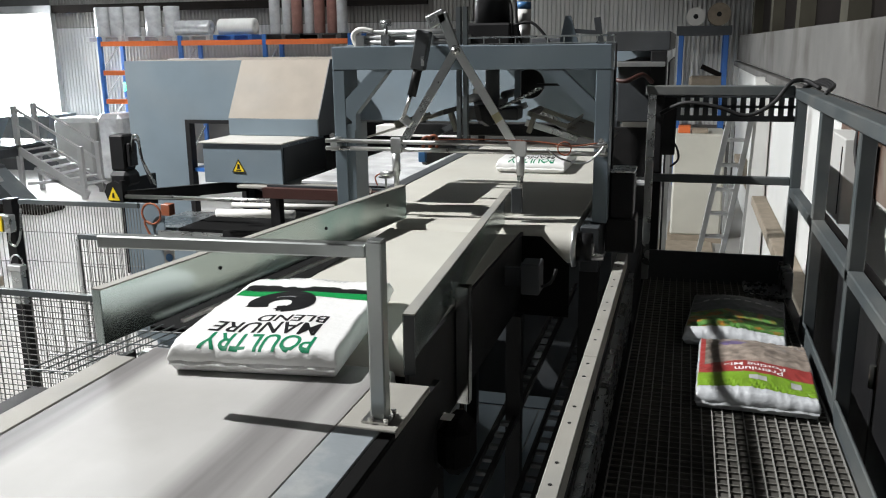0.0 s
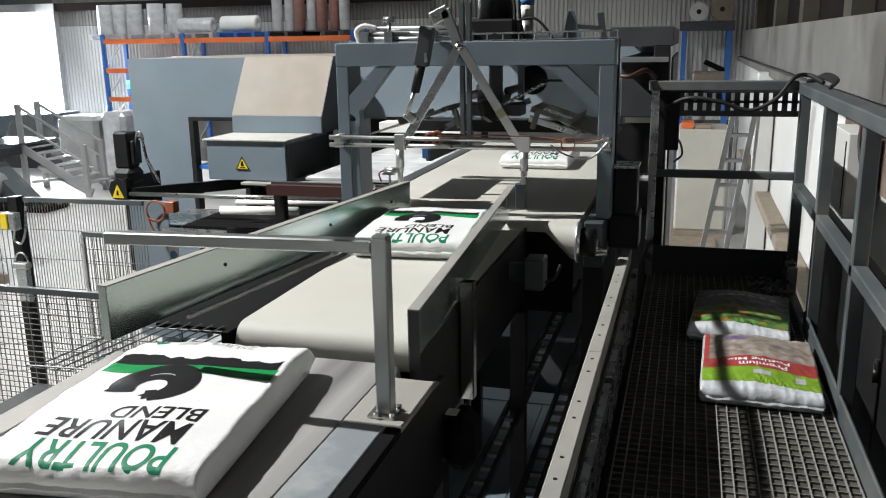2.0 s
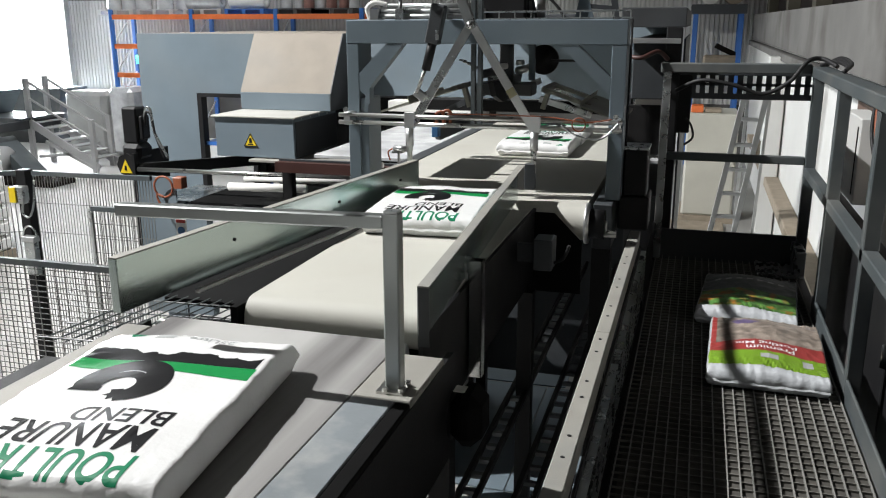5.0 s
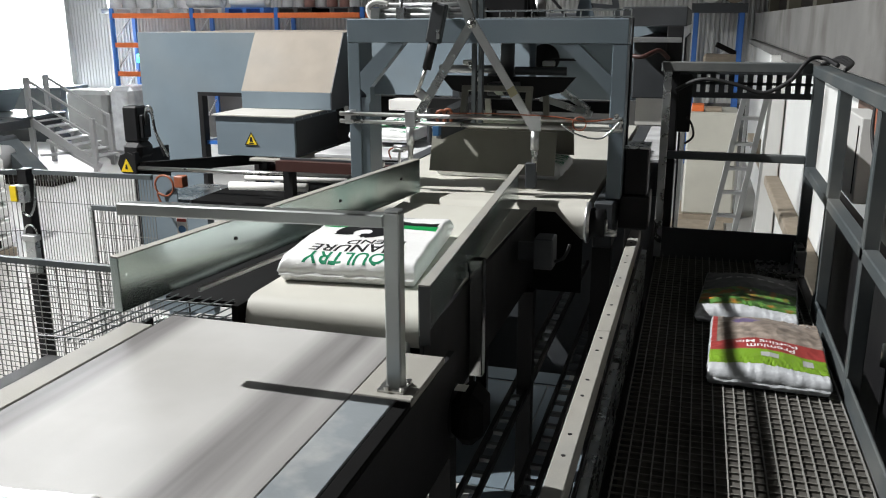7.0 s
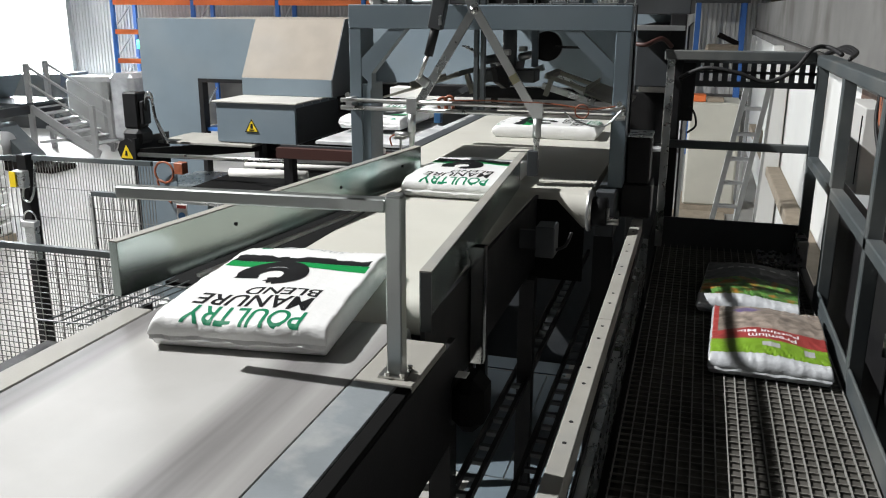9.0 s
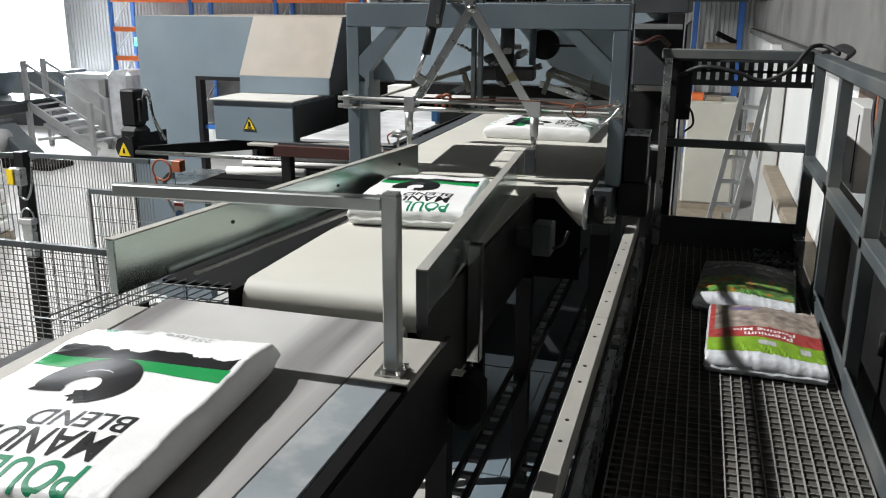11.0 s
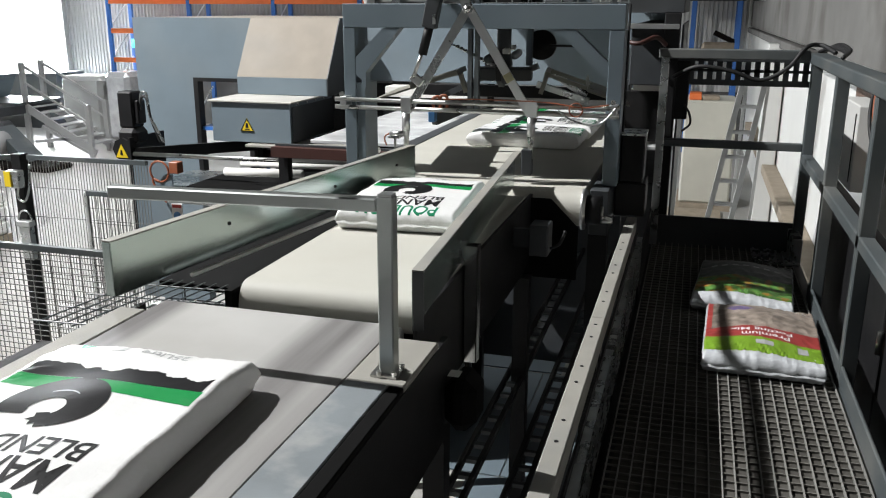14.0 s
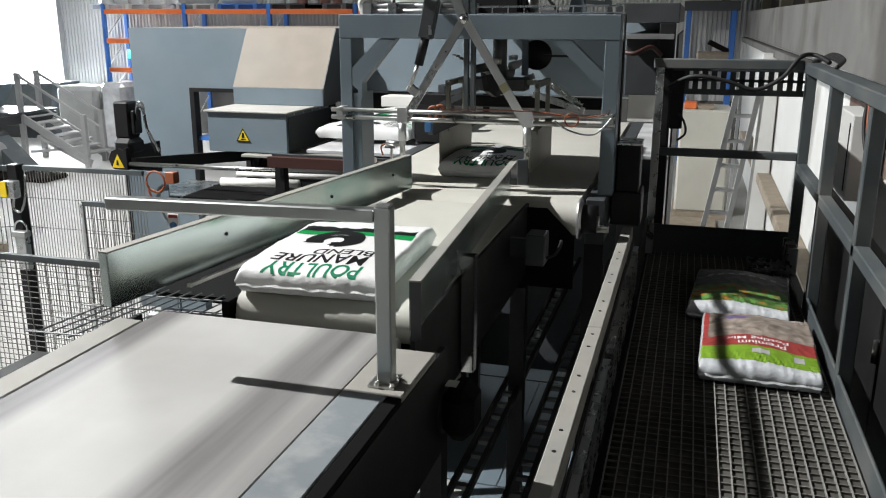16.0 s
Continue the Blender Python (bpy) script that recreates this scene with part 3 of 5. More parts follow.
def skin(top, u, v):
    """Height of the facetted skin between the steps of its net."""
    cell = []
    for a in (u, v):
        a = max(-0.9999, min(0.9999, a))
        k = next(i for i in range(len(STEPS) - 1) if a <= STEPS[i + 1])
        cell.append((STEPS[k], STEPS[k + 1], (a - STEPS[k]) / (STEPS[k + 1] - STEPS[k])))
    (u0, u1, p), (v0, v1, q) = cell
    return (1 - p) * ((1 - q) * top(u0, v0) + q * top(u0, v1)) + p * ((1 - q) * top(u1, v0) + q * top(u1, v1))


def drape(bm, w, l, lift=0.0007, top=bag_top):
    """Cut a flat print into small faces and lay it on a bag's upper skin."""
    bmesh.ops.remove_doubles(bm, verts=bm.verts, dist=1e-5)
    for axis, size in ((0, w), (1, l)):
        lo, hi = min(v.co[axis] for v in bm.verts), max(v.co[axis] for v in bm.verts)
        for step in STEPS[1:-1]:
            if lo < step * size / 2 < hi:
                co, no = [0, 0, 0], [0, 0, 0]
                co[axis], no[axis] = step * size / 2, 1
                bmesh.ops.bisect_plane(bm, geom=list(bm.verts) + list(bm.edges) + list(bm.faces), plane_co=co, plane_no=no)
    for v in bm.verts:
        v.co.z = skin(top, v.co.x / (w / 2), v.co.y / (l / 2)) + lift
        v.co.z = max(v.co.z, 0.0345)
    return bm


def words(text, x, y, height, width, shear=0.0, turned=True):
    """Flat lettering in the bag's plane, centred on x, y; turned: read from the bag's far end."""
    cu = bpy.data.curves.new("words", "FONT")
    cu.body, cu.align_x, cu.align_y, cu.shear, cu.offset = text, "CENTER", "CENTER", shear, 0.014
    ob = bpy.data.objects.new("words", cu)
    me = bpy.data.meshes.new_from_object(ob)
    bm = bmesh.new()
    bm.from_mesh(me)
    bpy.data.objects.remove(ob), bpy.data.meshes.remove(me), bpy.data.curves.remove(cu)
    xs, ys = [v.co.x for v in bm.verts], [v.co.y for v in bm.verts]
    sx, sy = width / (max(xs) - min(xs)), height / (max(ys) - min(ys))
    mx, my, sg = (max(xs) + min(xs)) / 2, (max(ys) + min(ys)) / 2, -1 if turned else 1
    for v in bm.verts:
        v.co = Vector((x + sg * (v.co.x - mx) * sx, y + sg * (v.co.y - my) * sy, 0))
    return bm


def flat(points, bm=None):
    bm = bm or bmesh.new()
    bm.faces.new([bm.verts.new((*p, 0)) for p in points])
    bmesh.ops.triangulate(bm, faces=bm.faces)
    return bm


# ---- details on the gantry ----
gs = thing("gas_strut", (-1.12, 3.55, 2.66), "black pneumatic strut with a polished rod on grey link arms", "strut")
part("cylinder", bar((-1.072, 3.54, 3.06), (-1.105, 3.54, 2.90), 0.05, 0.062, up=(1, 0, .2), bevel=0.006), DARK, gs, "black cylinder body")
part("sleeve", rod((-1.10, 3.54, 2.92), (-1.135, 3.54, 2.79), 0.020), BLACK, gs, "", True)
part("strut_rod", rod((-1.135, 3.54, 2.80), (-1.178, 3.54, 2.69), 0.008), STEEL, gs, "polished rod", True)
part("link", bar((-1.185, 3.545, 2.70), (-1.14, 3.545, 2.665), 0.014, 0.04, up=(1, 0, 1), bevel=0.004), ALU, gs)
part("link", bar((-1.06, 3.548, 3.09), (-0.985, 3.548, 3.125), 0.012, 0.055, up=(-.4, 0, 1), bevel=0.004), GALV, gs)
part("link", bar((-1.0, 3.548, 3.13), (-0.94, 3.548, 2.98), 0.012, 0.045, up=(1, 0, .4), bevel=0.004), GALV, gs)
part("pivot", rod((-0.94, 3.53, 2.975), (-0.94, 3.60, 2.975), 0.016), STEEL, gs, "", True)
part("label_patch", box(-1.083, -1.070, 3.513, 3.516, 2.915, 2.955), GALV, gs)

hose = single("air_hose", tube(spline([(-1.05, 3.57, 2.60), (-0.85, 3.57, 2.605), (-0.60, 3.57, 2.60), (-0.45, 3.56, 2.585), (-0.34, 3.56, 2.60)]), 0.0032), COPPER,
              "thin orange air hose along the clamp rods", "hose", smooth=True)
ring = [(-0.475 + 0.028 * math.cos(a), 3.555, 2.575 + 0.028 * math.sin(a)) for a in [k * math.pi / 8 for k in range(17)]]
single("air_hose", tube(ring, 0.003), COPPER, "coiled orange air hose on the clamp rod", "hose", smooth=True)
single("air_hose", tube(spline([(-0.55, 3.56, 2.57), (-0.48, 3.55, 2.53), (-0.38, 3.55, 2.52), (-0.31, 3.56, 2.59)]), 0.004), GALV, "grey air hose hanging below the clamp rod", "hose", smooth=True)
for x, y, z in ((-1.50, 3.86, 2.315), (-1.37, 3.86, 2.40)):
    sn = thing("photo_sensor", (x, y, z - .05), "small steel photo sensor on a bracket beside the belt", "sensor", "belt sensors")
    part("sensor_body", rod((x - .03, y, z), (x + .045, y - .01, z), 0.014), ALU, sn, "", True)
    part("bracket", box(x - .035, x + .02, y - .02, y + .02, z - .022, z - .014), STEEL, sn)
    part("stem", rod((x - .01, y + .01, 2.246), (x - .01, y + .01, z - .02), 0.006), STEEL, sn)
    part("cable", tube(spline([(x - .03, y, z), (x - .06, y, z - .02), (x - .05, y, z - .06)], 4), 0.004), COPPER, sn)
vs = thing("valve_block", (-1.10, 3.80, 2.50), "blue valve block with orange hose loops on the rod", "valve block")
part("bracket", bar((-1.12, 3.66, 2.50), (-1.03, 3.85, 2.54), 0.03, 0.05), DARK, vs)
part("valve", box(-1.135, -1.105, 3.62, 3.66, 2.492, 2.538, 0.003), BOX_BLUE, vs)
part("loop", tube(spline([(-1.11, 3.64, 2.53), (-1.12, 3.64, 2.59), (-1.09, 3.64, 2.60), (-1.08, 3.64, 2.54)]), 0.007), COPPER, vs, "orange hose loop", True)
part("loop", tube(spline([(-1.09, 3.66, 2.53), (-1.09, 3.66, 2.60), (-1.06, 3.66, 2.60), (-1.06, 3.66, 2.54)]), 0.007), COPPER, vs, "orange hose loop", True)

# ---- things on top of the machine ----
tray = thing("cable_tray", (-0.62, 3.78, 2.994), "wire cable tray on top of the portal frame", "cable tray")
for y in (3.73, 3.83):
    for z in (3.0, 3.03):
        part("wire", rod((-0.93, y, z), (-0.30, y, z + .005), 0.0035, seg=6), GALV, tray)
for k in range(10):
    x = -0.93 + k * 0.07
    part("rung", rod((x, 3.73, 3.0), (x, 3.73, 3.035), 0.003, seg=6), GALV, tray)
pb = thing("pipe_bundle", (-1.25, 4.1, 2.99), "row of pale pipes lying on the frame top", "pipes")
for i, z in enumerate((3.015, 3.04, 3.065)):
    part("pipe", rod((-1.56 + .03 * i, 4.05 + .02 * i, z), (-1.0, 4.05 + .02 * i, z), 0.011, seg=10), ALU, pb, "", True)
for x in (-1.55, -1.42, -1.2):
    part("clip", box(x - .02, x + .02, 4.02, 4.12, 2.99, 3.05), GALV, pb)
part("elbow", tube(spline([(-1.58, 4.06, 2.99), (-1.60, 4.06, 3.05), (-1.56, 4.06, 3.08), (-1.50, 4.07, 3.07)]), 0.012), PAPER, pb, "", True)
hk = thing("lifting_post", (-1.42, 4.05, 2.99), "short steel post with a crimped eye on top", "post")
part("post", rod((-1.42, 4.04, 2.99), (-1.42, 4.04, 3.10), 0.010), GALV, hk, "", True)
part("eye", rod((-1.445, 4.04, 3.105), (-1.395, 4.04, 3.108), 0.016), GALV, hk, "", True)
bc = thing("beacon", (-0.80, 4.35, 2.985), "white signal beacon with a blue cap", "beacon")
part("base", rod((-0.80, 4.35, 2.985), (-0.80, 4.35, 3.10), 0.035), ALU, bc, "", True)
part("lens", rod((-0.80, 4.35, 3.10), (-0.80, 4.35, 3.17), 0.038), PAPER, bc, "", True)
part("blue_band", rod((-0.80, 4.35, 3.17), (-0.80, 4.35, 3.205), 0.0385), BOX_BLUE, bc, "dark blue band", True)
part("cap", rod((-0.80, 4.35, 3.205), (-0.80, 4.35, 3.25), 0.037), PAPER, bc, "", True)
tb = thing("lifting_bracket", (-0.56, 4.2, 2.985), "grey triangular lifting bracket with a hook", "bracket")
part("plate", prism([(-0.60, 2.985), (-0.50, 2.985), (-0.545, 3.13), (-0.570, 3.13)], "y", 4.19, 4.21), GREY, tb)
part("arm", bar((-0.53, 4.2, 3.06), (-0.42, 4.2, 3.05), 0.015, 0.02), DARK, tb)
part("hook", bar((-0.42, 4.2, 3.12), (-0.40, 4.2, 2.99), 0.015, 0.03, up=(1, 0, 0)), DARK, tb)
for i, pts in enumerate(([(-0.86, 4.16, 3.25), (-0.82, 4.12, 3.18), (-0.81, 4.12, 3.06), (-0.80, 4.15, 2.99)],
                         [(-0.87, 4.14, 3.27), (-0.80, 4.1, 3.22), (-0.785, 4.1, 3.10), (-0.77, 4.15, 2.99)],
                         [(-0.80, 4.1, 3.09), (-0.72, 4.1, 3.10), (-0.66, 4.1, 3.05), (-0.62, 4.1, 2.99)])):
    single("motor_cable", tube(spline(pts), 0.007), RUBBER, "black cable looping down from the gear motor", "cable", smooth=True)

# ---- machine housing round the line ----
mh = thing("machine_housing", (-1.4, 6.5, 0), "grey painted steel housing behind the portal frame", "machine")
part("back_panel", box(-2.60, -0.22, 6.46, 6.52, 2.42, 3.01, 0.004), GREY, mh)
# block added only to cast a diagonal shadow on the back panel
part("shadow_block", box(-1.40, -0.84, 6.02, 6.45, 2.90, 3.04, 0.006), DARK, mh, "dark block added to cast a shadow on the panel")
part("side_panel", box(-0.36, -0.14, 4.80, 6.60, 0.0, 2.045, 0.006), DARK, mh, "dark side panel")
part("side_panel", box(-0.36, -0.14, 4.80, 6.60, 2.58, 2.90, 0.006), DARK, mh, "dark side panel")
part("outer_skin", box(-0.098, -0.088, 4.80, 6.60, 0.0, 2.90), DARK, mh)
part("rear_plate", box(-0.44, -0.10, 6.40, 6.43, 2.25, 2.575, 0.003), PALE_DUST, mh, "pale grey rear plate")
part("top_rail", box(-0.42, -0.09, 4.70, 6.60, 2.96, 3.06, 0.004), DARK, mh)
part("lip", box(-0.40, -0.11, 4.62, 4.80, 2.88, 2.905, 0.002), ALU, mh, "pale folded lip")
part("upright", box(-0.185, -0.105, 4.66, 4.80, 0.0, 2.96, 0.004), BLACK, mh)
part("lower_panel", box(-2.60, -0.22, 6.44, 6.50, 0.2, 2.0, 0.004), DARK, mh)
for x in (-0.315, -0.295):
    part("riser_cable", rod((x, 3.78, 2.25), (x, 3.78, 3.0), 0.005, seg=8), RUBBER, mh)
part("hose", tube(spline([(-0.38, 4.6, 2.82), (-0.30, 4.55, 2.81), (-0.22, 4.6, 2.84), (-0.17, 4.65, 2.80)]), 0.012), RUST, mh, "red air hose", True)
jb = thing("drive_box", (-0.245, 3.8, 2.245), "black drive box with a pale worn lid edge", "control box")
part("casing", box(-0.295, -0.195, 3.73, 3.90, 2.25, 2.455, 0.006), BLACK, jb)
part("lid", box(-0.298, -0.192, 3.725, 3.905, 2.455, 2.463), GALV, jb, "pale lid")
part("foot", box(-0.31, -0.18, 3.72, 3.92, 2.10, 2.25, 0.006), BLACK, jb)
tap = thing("drain_cock", (-0.30, 3.46, 2.10), "small chrome valve beside the roller bearing", "valve")
part("stem", rod((-0.335, 3.44, 2.14), (-0.335, 3.44, 2.20), 0.007), STEEL, tap, "", True)
part("lever", box(-0.335, -0.29, 3.43, 3.445, 2.15, 2.162, 0.002), STEEL, tap)
part("barrel", rod((-0.35, 3.44, 2.14), (-0.29, 3.44, 2.14), 0.009), STEEL, tap, "", True)

arm = thing("turner_linkage", (-0.9, 4.5, 2.55), "black and pale linkage arms behind the portal frame", "linkage")
part("arm", bar((-0.80, 4.46, 2.60), (-0.53, 4.46, 2.52), 0.04, 0.03), GALV, arm)
part("arm", bar((-0.75, 4.50, 2.67), (-0.55, 4.50, 2.54), 0.04, 0.03), GALV, arm)
part("arm", bar((-1.30, 4.46, 2.53), (-1.02, 4.46, 2.66), 0.03, 0.03), DARK, arm)
part("joint", rod((-1.06, 4.40, 2.70), (-0.93, 4.40, 2.72), 0.035), DARK, arm, "", True)
part("joint", rod((-1.03, 4.38, 2.64), (-0.95, 4.38, 2.66), 0.028), GALV, arm, "", True)
part("bent_arm", bar((-0.88, 4.36, 2.66), (-0.78, 4.36, 2.70), 0.03, 0.03), GALV, arm)
part("disc", rod((-0.78, 4.42, 2.80), (-0.78, 4.46, 2.80), 0.075, seg=24), BLACK, arm, "black disc", True)
part("rail", box(-0.845, -0.815, 4.36, 4.39, 2.70, 2.95), GREY, arm)
part("gusset", bar((-0.73, 4.36, 2.80), (-0.60, 4.36, 2.80), 0.02, 0.012), BLACK, arm)
part("beam", box(-1.46, -0.40, 4.52, 4.58, 2.52, 2.58, 0.003), BLACK, arm)

# layer table beside the transfer belt
lt = thing("layer_table", (-2.2, 5.4, 0), "low table of white sliding plates beside the belt", "table")
table_plates = [part("plate", box(-2.18, -1.59, 4.62 + .36 * k, 4.965 + .36 * k, 2.205, 2.225, 0.002), SLIDE, lt, "white sliding plate") for k in range(5)]
for y in (4.56, 6.42):
    part("rail", box(-2.38, -1.58, y, y + .03, 2.15, 2.20), DARK, lt)
part("front_beam", box(-2.38, -1.58, 4.50, 4.55, 2.13, 2.19), RUST, lt, "red-brown front beam")
for x in (-2.34, -1.64):
    for y in (4.6, 6.3):
        part("leg", box(x - .03, x + .03, y - .03, y + .03, 0, 2.16), BLACK, lt)
part("white_cover", box(-2.30, -1.62, 6.25, 6.44, 2.32, 2.40, 0.003), PAPER, lt, "white cover strip")

pl = thing("pallet_load", (-1.98, 5.5, 0), "pallet load of white bags under the table", "pallet load")
part("pallet", box(-2.36, -1.60, 4.85, 6.20, 0.0, 0.14), TIMBER, pl)
for k in range(12):
    part("layer", box(-2.34, -1.62, 4.87, 6.18, 0.142 + .09 * k, 0.228 + .09 * k, 0.02), BAG, pl)

# ---- palletiser housing with hood ----
ph = thing("palletiser", (-3.3, 6.3, 0), "large grey painted steel palletiser housing with a dusty sloping hood", "machine")
part("upper_panel", box(-4.47, -3.40, 6.20, 6.30, 2.43, 2.90), GREY, ph)
part("left_panel", box(-4.47, -3.94, 6.20, 6.30, 0.5, 2.43), GREY, ph)
part("top_cover", box(-4.47, -3.40, 6.30, 8.2, 2.86, 2.90, 0.004), DUSTY, ph)
part("left_side", box(-4.47, -4.42, 6.30, 6.7, 0.3, 2.86), GREY, ph)
part("rear_panel", box(-2.9, -2.45, 8.1, 8.2, 0.3, 2.86), DARK, ph)
for x in (-3.94, -3.46):
    part("window_post", box(x, x + .04, 6.19, 6.27, 1.6, 2.43), BLACK, ph)
part("window_head", box(-3.90, -3.20, 6.19, 6.26, 2.40, 2.43), BLACK, ph)
part("shelf", box(-3.92, -3.30, 6.22, 6.5, 2.00, 2.03), BLUE, ph, "blue inner shelf")
part("inner_frame", box(-3.88, -3.84, 7.2, 7.24, 0.6, 2.42), BLUE, ph, "blue inner frame")
part("inner_frame", box(-3.84, -3.2, 7.2, 7.24, 1.86, 1.92), BLUE, ph, "blue inner frame")
part("inner_drum", rod((-3.72, 7.5, 2.02), (-3.40, 7.5, 2.02), 0.11, seg=20), PAPER, ph, "white drum inside", True)
part("inner_rail", box(-3.80, -3.2, 7.1, 7.16, 2.28, 2.34), DARK, ph)
hood = part("hood", prism([(5.93, 2.47), (6.20, 2.905), (7.6, 2.905), (7.6, 2.47)], "x", -3.39, -2.645), DUSTY, ph, "dust-covered sloping hood")
part("hood_strip", box(-3.39, -2.645, 5.93, 6.3, 2.34, 2.469, 0.003), GREY, ph)
part("hood_side", prism([(5.93, 2.34), (5.93, 2.47), (6.20, 2.905), (7.6, 2.905), (7.6, 2.34)], "x", -2.644, -2.637), DARK, ph)
bx = part("hood_box", box(-3.37, -2.74, 5.50, 6.25, 2.04, 2.325, 0.004), GREY, ph)
part("box_top", box(-3.39, -2.72, 5.48, 6.25, 2.326, 2.338, 0.002), PALE_DUST, bx, "dusty pale top")
part("box_side", box(-2.738, -2.733, 5.52, 6.25, 2.05, 2.30), DARK, bx)
for k in range(4):
    part("rivet", rod((-2.728, 5.6 + .15 * k, 2.315), (-2.722, 5.6 + .15 * k, 2.315), 0.006, seg=6), ALU, bx)
SX, SZ = -3.085, 2.165
part("warning_sign", prism([(SX - .055, SZ - .045), (SX + .055, SZ - .045), (SX, SZ + .05)], "y", 5.494, 5.4985), YELLOW, bx, "yellow warning triangle")
bm = bmesh.new()
q = [(SX - .055, SZ - .045), (SX + .055, SZ - .045), (SX, SZ + .05)]
c = (SX, SZ - .013)
inner = [(c[0] + (p[0] - c[0]) * .82, c[1] + (p[1] - c[1]) * .82) for p in q]
for i in range(3):
    j = (i + 1) % 3
    prism([q[i], q[j], inner[j], inner[i]], "y", 5.4925, 5.4938, bm)
prism([(SX - .012, SZ - .02), (SX + .012, SZ - .02), (SX + .008, SZ + .015), (SX - .008, SZ + .015)], "y", 5.4925, 5.4938, bm)
prism([(SX - .02, SZ - .034), (SX + .02, SZ - .034), (SX + .02, SZ - .026), (SX - .02, SZ - .026)], "y", 5.4925, 5.4938, bm)
part("sign_mark", bm, BLACK, bx, "black sign border and mark")
for x in (-3.02, -2.88):
    part("stay", box(x - .02, x + .02, 5.55, 5.60, 1.6, 2.04), BLACK, ph)
# black sheet stands in for the shade inside the housing
part("interior_shade_sheet", box(-3.30, -1.62, 6.50, 6.56, 0.3, 2.40), BLACK, ph)

# motor and guide rods at the palletiser's near end
gm = thing("gear_motor", (-3.92, 5.35, 1.9), "black gear motor with a yellow warning sticker", "motor")
part("motor", box(-3.98, -3.855, 5.25, 5.38, 2.14, 2.40, 0.012), BLACK, gm)
part("gearbox", box(-3.99, -3.83, 5.22, 5.40, 2.02, 2.14, 0.03), BLACK, gm)
part("hub", rod((-3.93, 5.20, 1.99), (-3.93, 5.40, 1.99), 0.085, seg=8), BLACK, gm)
part("sticker", prism([(-3.985, 1.935), (-3.885, 1.935), (-3.935, 2.03)], "y", 5.190, 5.1945), YELLOW, gm, "yellow warning sticker")
part("mark", prism([(-3.945, 1.955), (-3.925, 1.955), (-3.930, 1.99), (-3.940, 1.99)], "y", 5.186, 5.189), BLACK, gm)
part("terminal_box", box(-3.855, -3.82, 5.27, 5.36, 2.17, 2.34, 0.008), BLACK, gm)
for i, dz in enumerate((0, 0.03)):
    part("cable", tube(spline([(-3.82, 5.30, 2.27 + dz), (-3.79, 5.28, 2.36 + dz), (-3.75, 5.28, 2.35 + dz), (-3.73, 5.28, 2.22), (-3.68 + dz, 5.30, 2.04)]), 0.010),
         (RUBBER, GALV)[i], gm, "", True)
rf = thing("roller_frame", (-3.0, 5.3, 0), "open roller frame with guide rods and black end plates", "roller frame")
part("end_plate", box(-3.87, -3.85, 5.18, 5.6, 1.40, 2.08), BLACK, rf)
slide_plate = part("slide_plate", box(-3.84, -3.06, 5.44, 5.90, 2.014, 2.034, 0.003), RIM, rf, "dusty grey sliding plate")
part("near_beam", bar((-3.84, 5.22, 1.965), (-3.05, 5.95, 1.97), 0.03, 0.08), BLACK, rf)
part("guide_rod", rod((-3.84, 5.2, 1.965), (-2.10, 5.2, 1.985), 0.016), STEEL, rf, "polished guide rod", True)
part("white_roller", rod((-2.96, 4.95, 1.93), (-2.40, 4.95, 1.945), 0.028, seg=16), PAPER, rf, "white roller", True)
part("white_roller", rod((-2.95, 5.14, 1.95), (-2.20, 5.14, 1.965), 0.018, seg=16), PAPER, rf, "white roller", True)
part("red_roller", rod((-3.00, 5.62, 1.93), (-1.70, 5.62, 1.95), 0.05, seg=16), RUST, rf, "red-brown roller", True)
part("front_plate", box(-3.45, -2.95, 4.98, 5.0, 1.68, 1.78), GALV, rf)
# black plate extended to paint the shade under the hood
part("front_plate", box(-2.95, -1.62, 4.98, 5.0, 1.55, 1.80), BLACK, rf)
part("grey_plate", box(-3.848, -3.53, 5.185, 5.196, 0.9, 1.925, 0.002), GREY, rf)
part("deck", box(-3.8, -3.3, 5.3, 5.9, 1.70, 1.73), GALV, rf)
part("block", box(-3.46, -3.39, 5.05, 5.12, 1.87, 1.95, 0.004), COPPER, rf)
ring = [(-3.60 + 0.075 * math.cos(a), 5.14, 1.86 + 0.075 * math.sin(a)) for a in [k * math.pi / 8 for k in range(-8, 13)]]
part("hose_loop", tube(ring + spline([ring[-1], (-3.66, 5.14, 1.80), (-3.62, 5.14, 1.70), (-3.56, 5.14, 1.64)])[1:], 0.008), COPPER, rf, "brown hose loop", True)
part("cross_member", box(-3.35, -1.62, 5.74, 5.80, 1.3, 1.62), BLACK, rf)
# black sheet over the pale floor, for the shade below the hood
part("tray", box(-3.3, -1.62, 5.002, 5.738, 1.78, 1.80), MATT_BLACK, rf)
nt_ = thing("safety_notice", (-3.32, 4.9, 0.0), "small white notice with a blue round sign and red heading", "sign")
part("board", box(-3.360, -3.280, 4.90, 4.905, 1.555, 1.70), PAPER, nt_)
part("heading", box(-3.355, -3.285, 4.896, 4.899, 1.670, 1.692), RED_MARK, nt_, "red heading bar")
part("round_sign", rod((-3.32, 4.899, 1.615), (-3.32, 4.896, 1.615), 0.028, seg=16), BOX_BLUE, nt_, "blue disc")
part("stem", box(-3.325, -3.315, 4.906, 4.912, 0.0, 1.60), BLACK, nt_)

# ---- walkway ----
wk = thing("walkway", (0.2, 2.0, 0), "steel grating walkway with kick plates", "walkway")

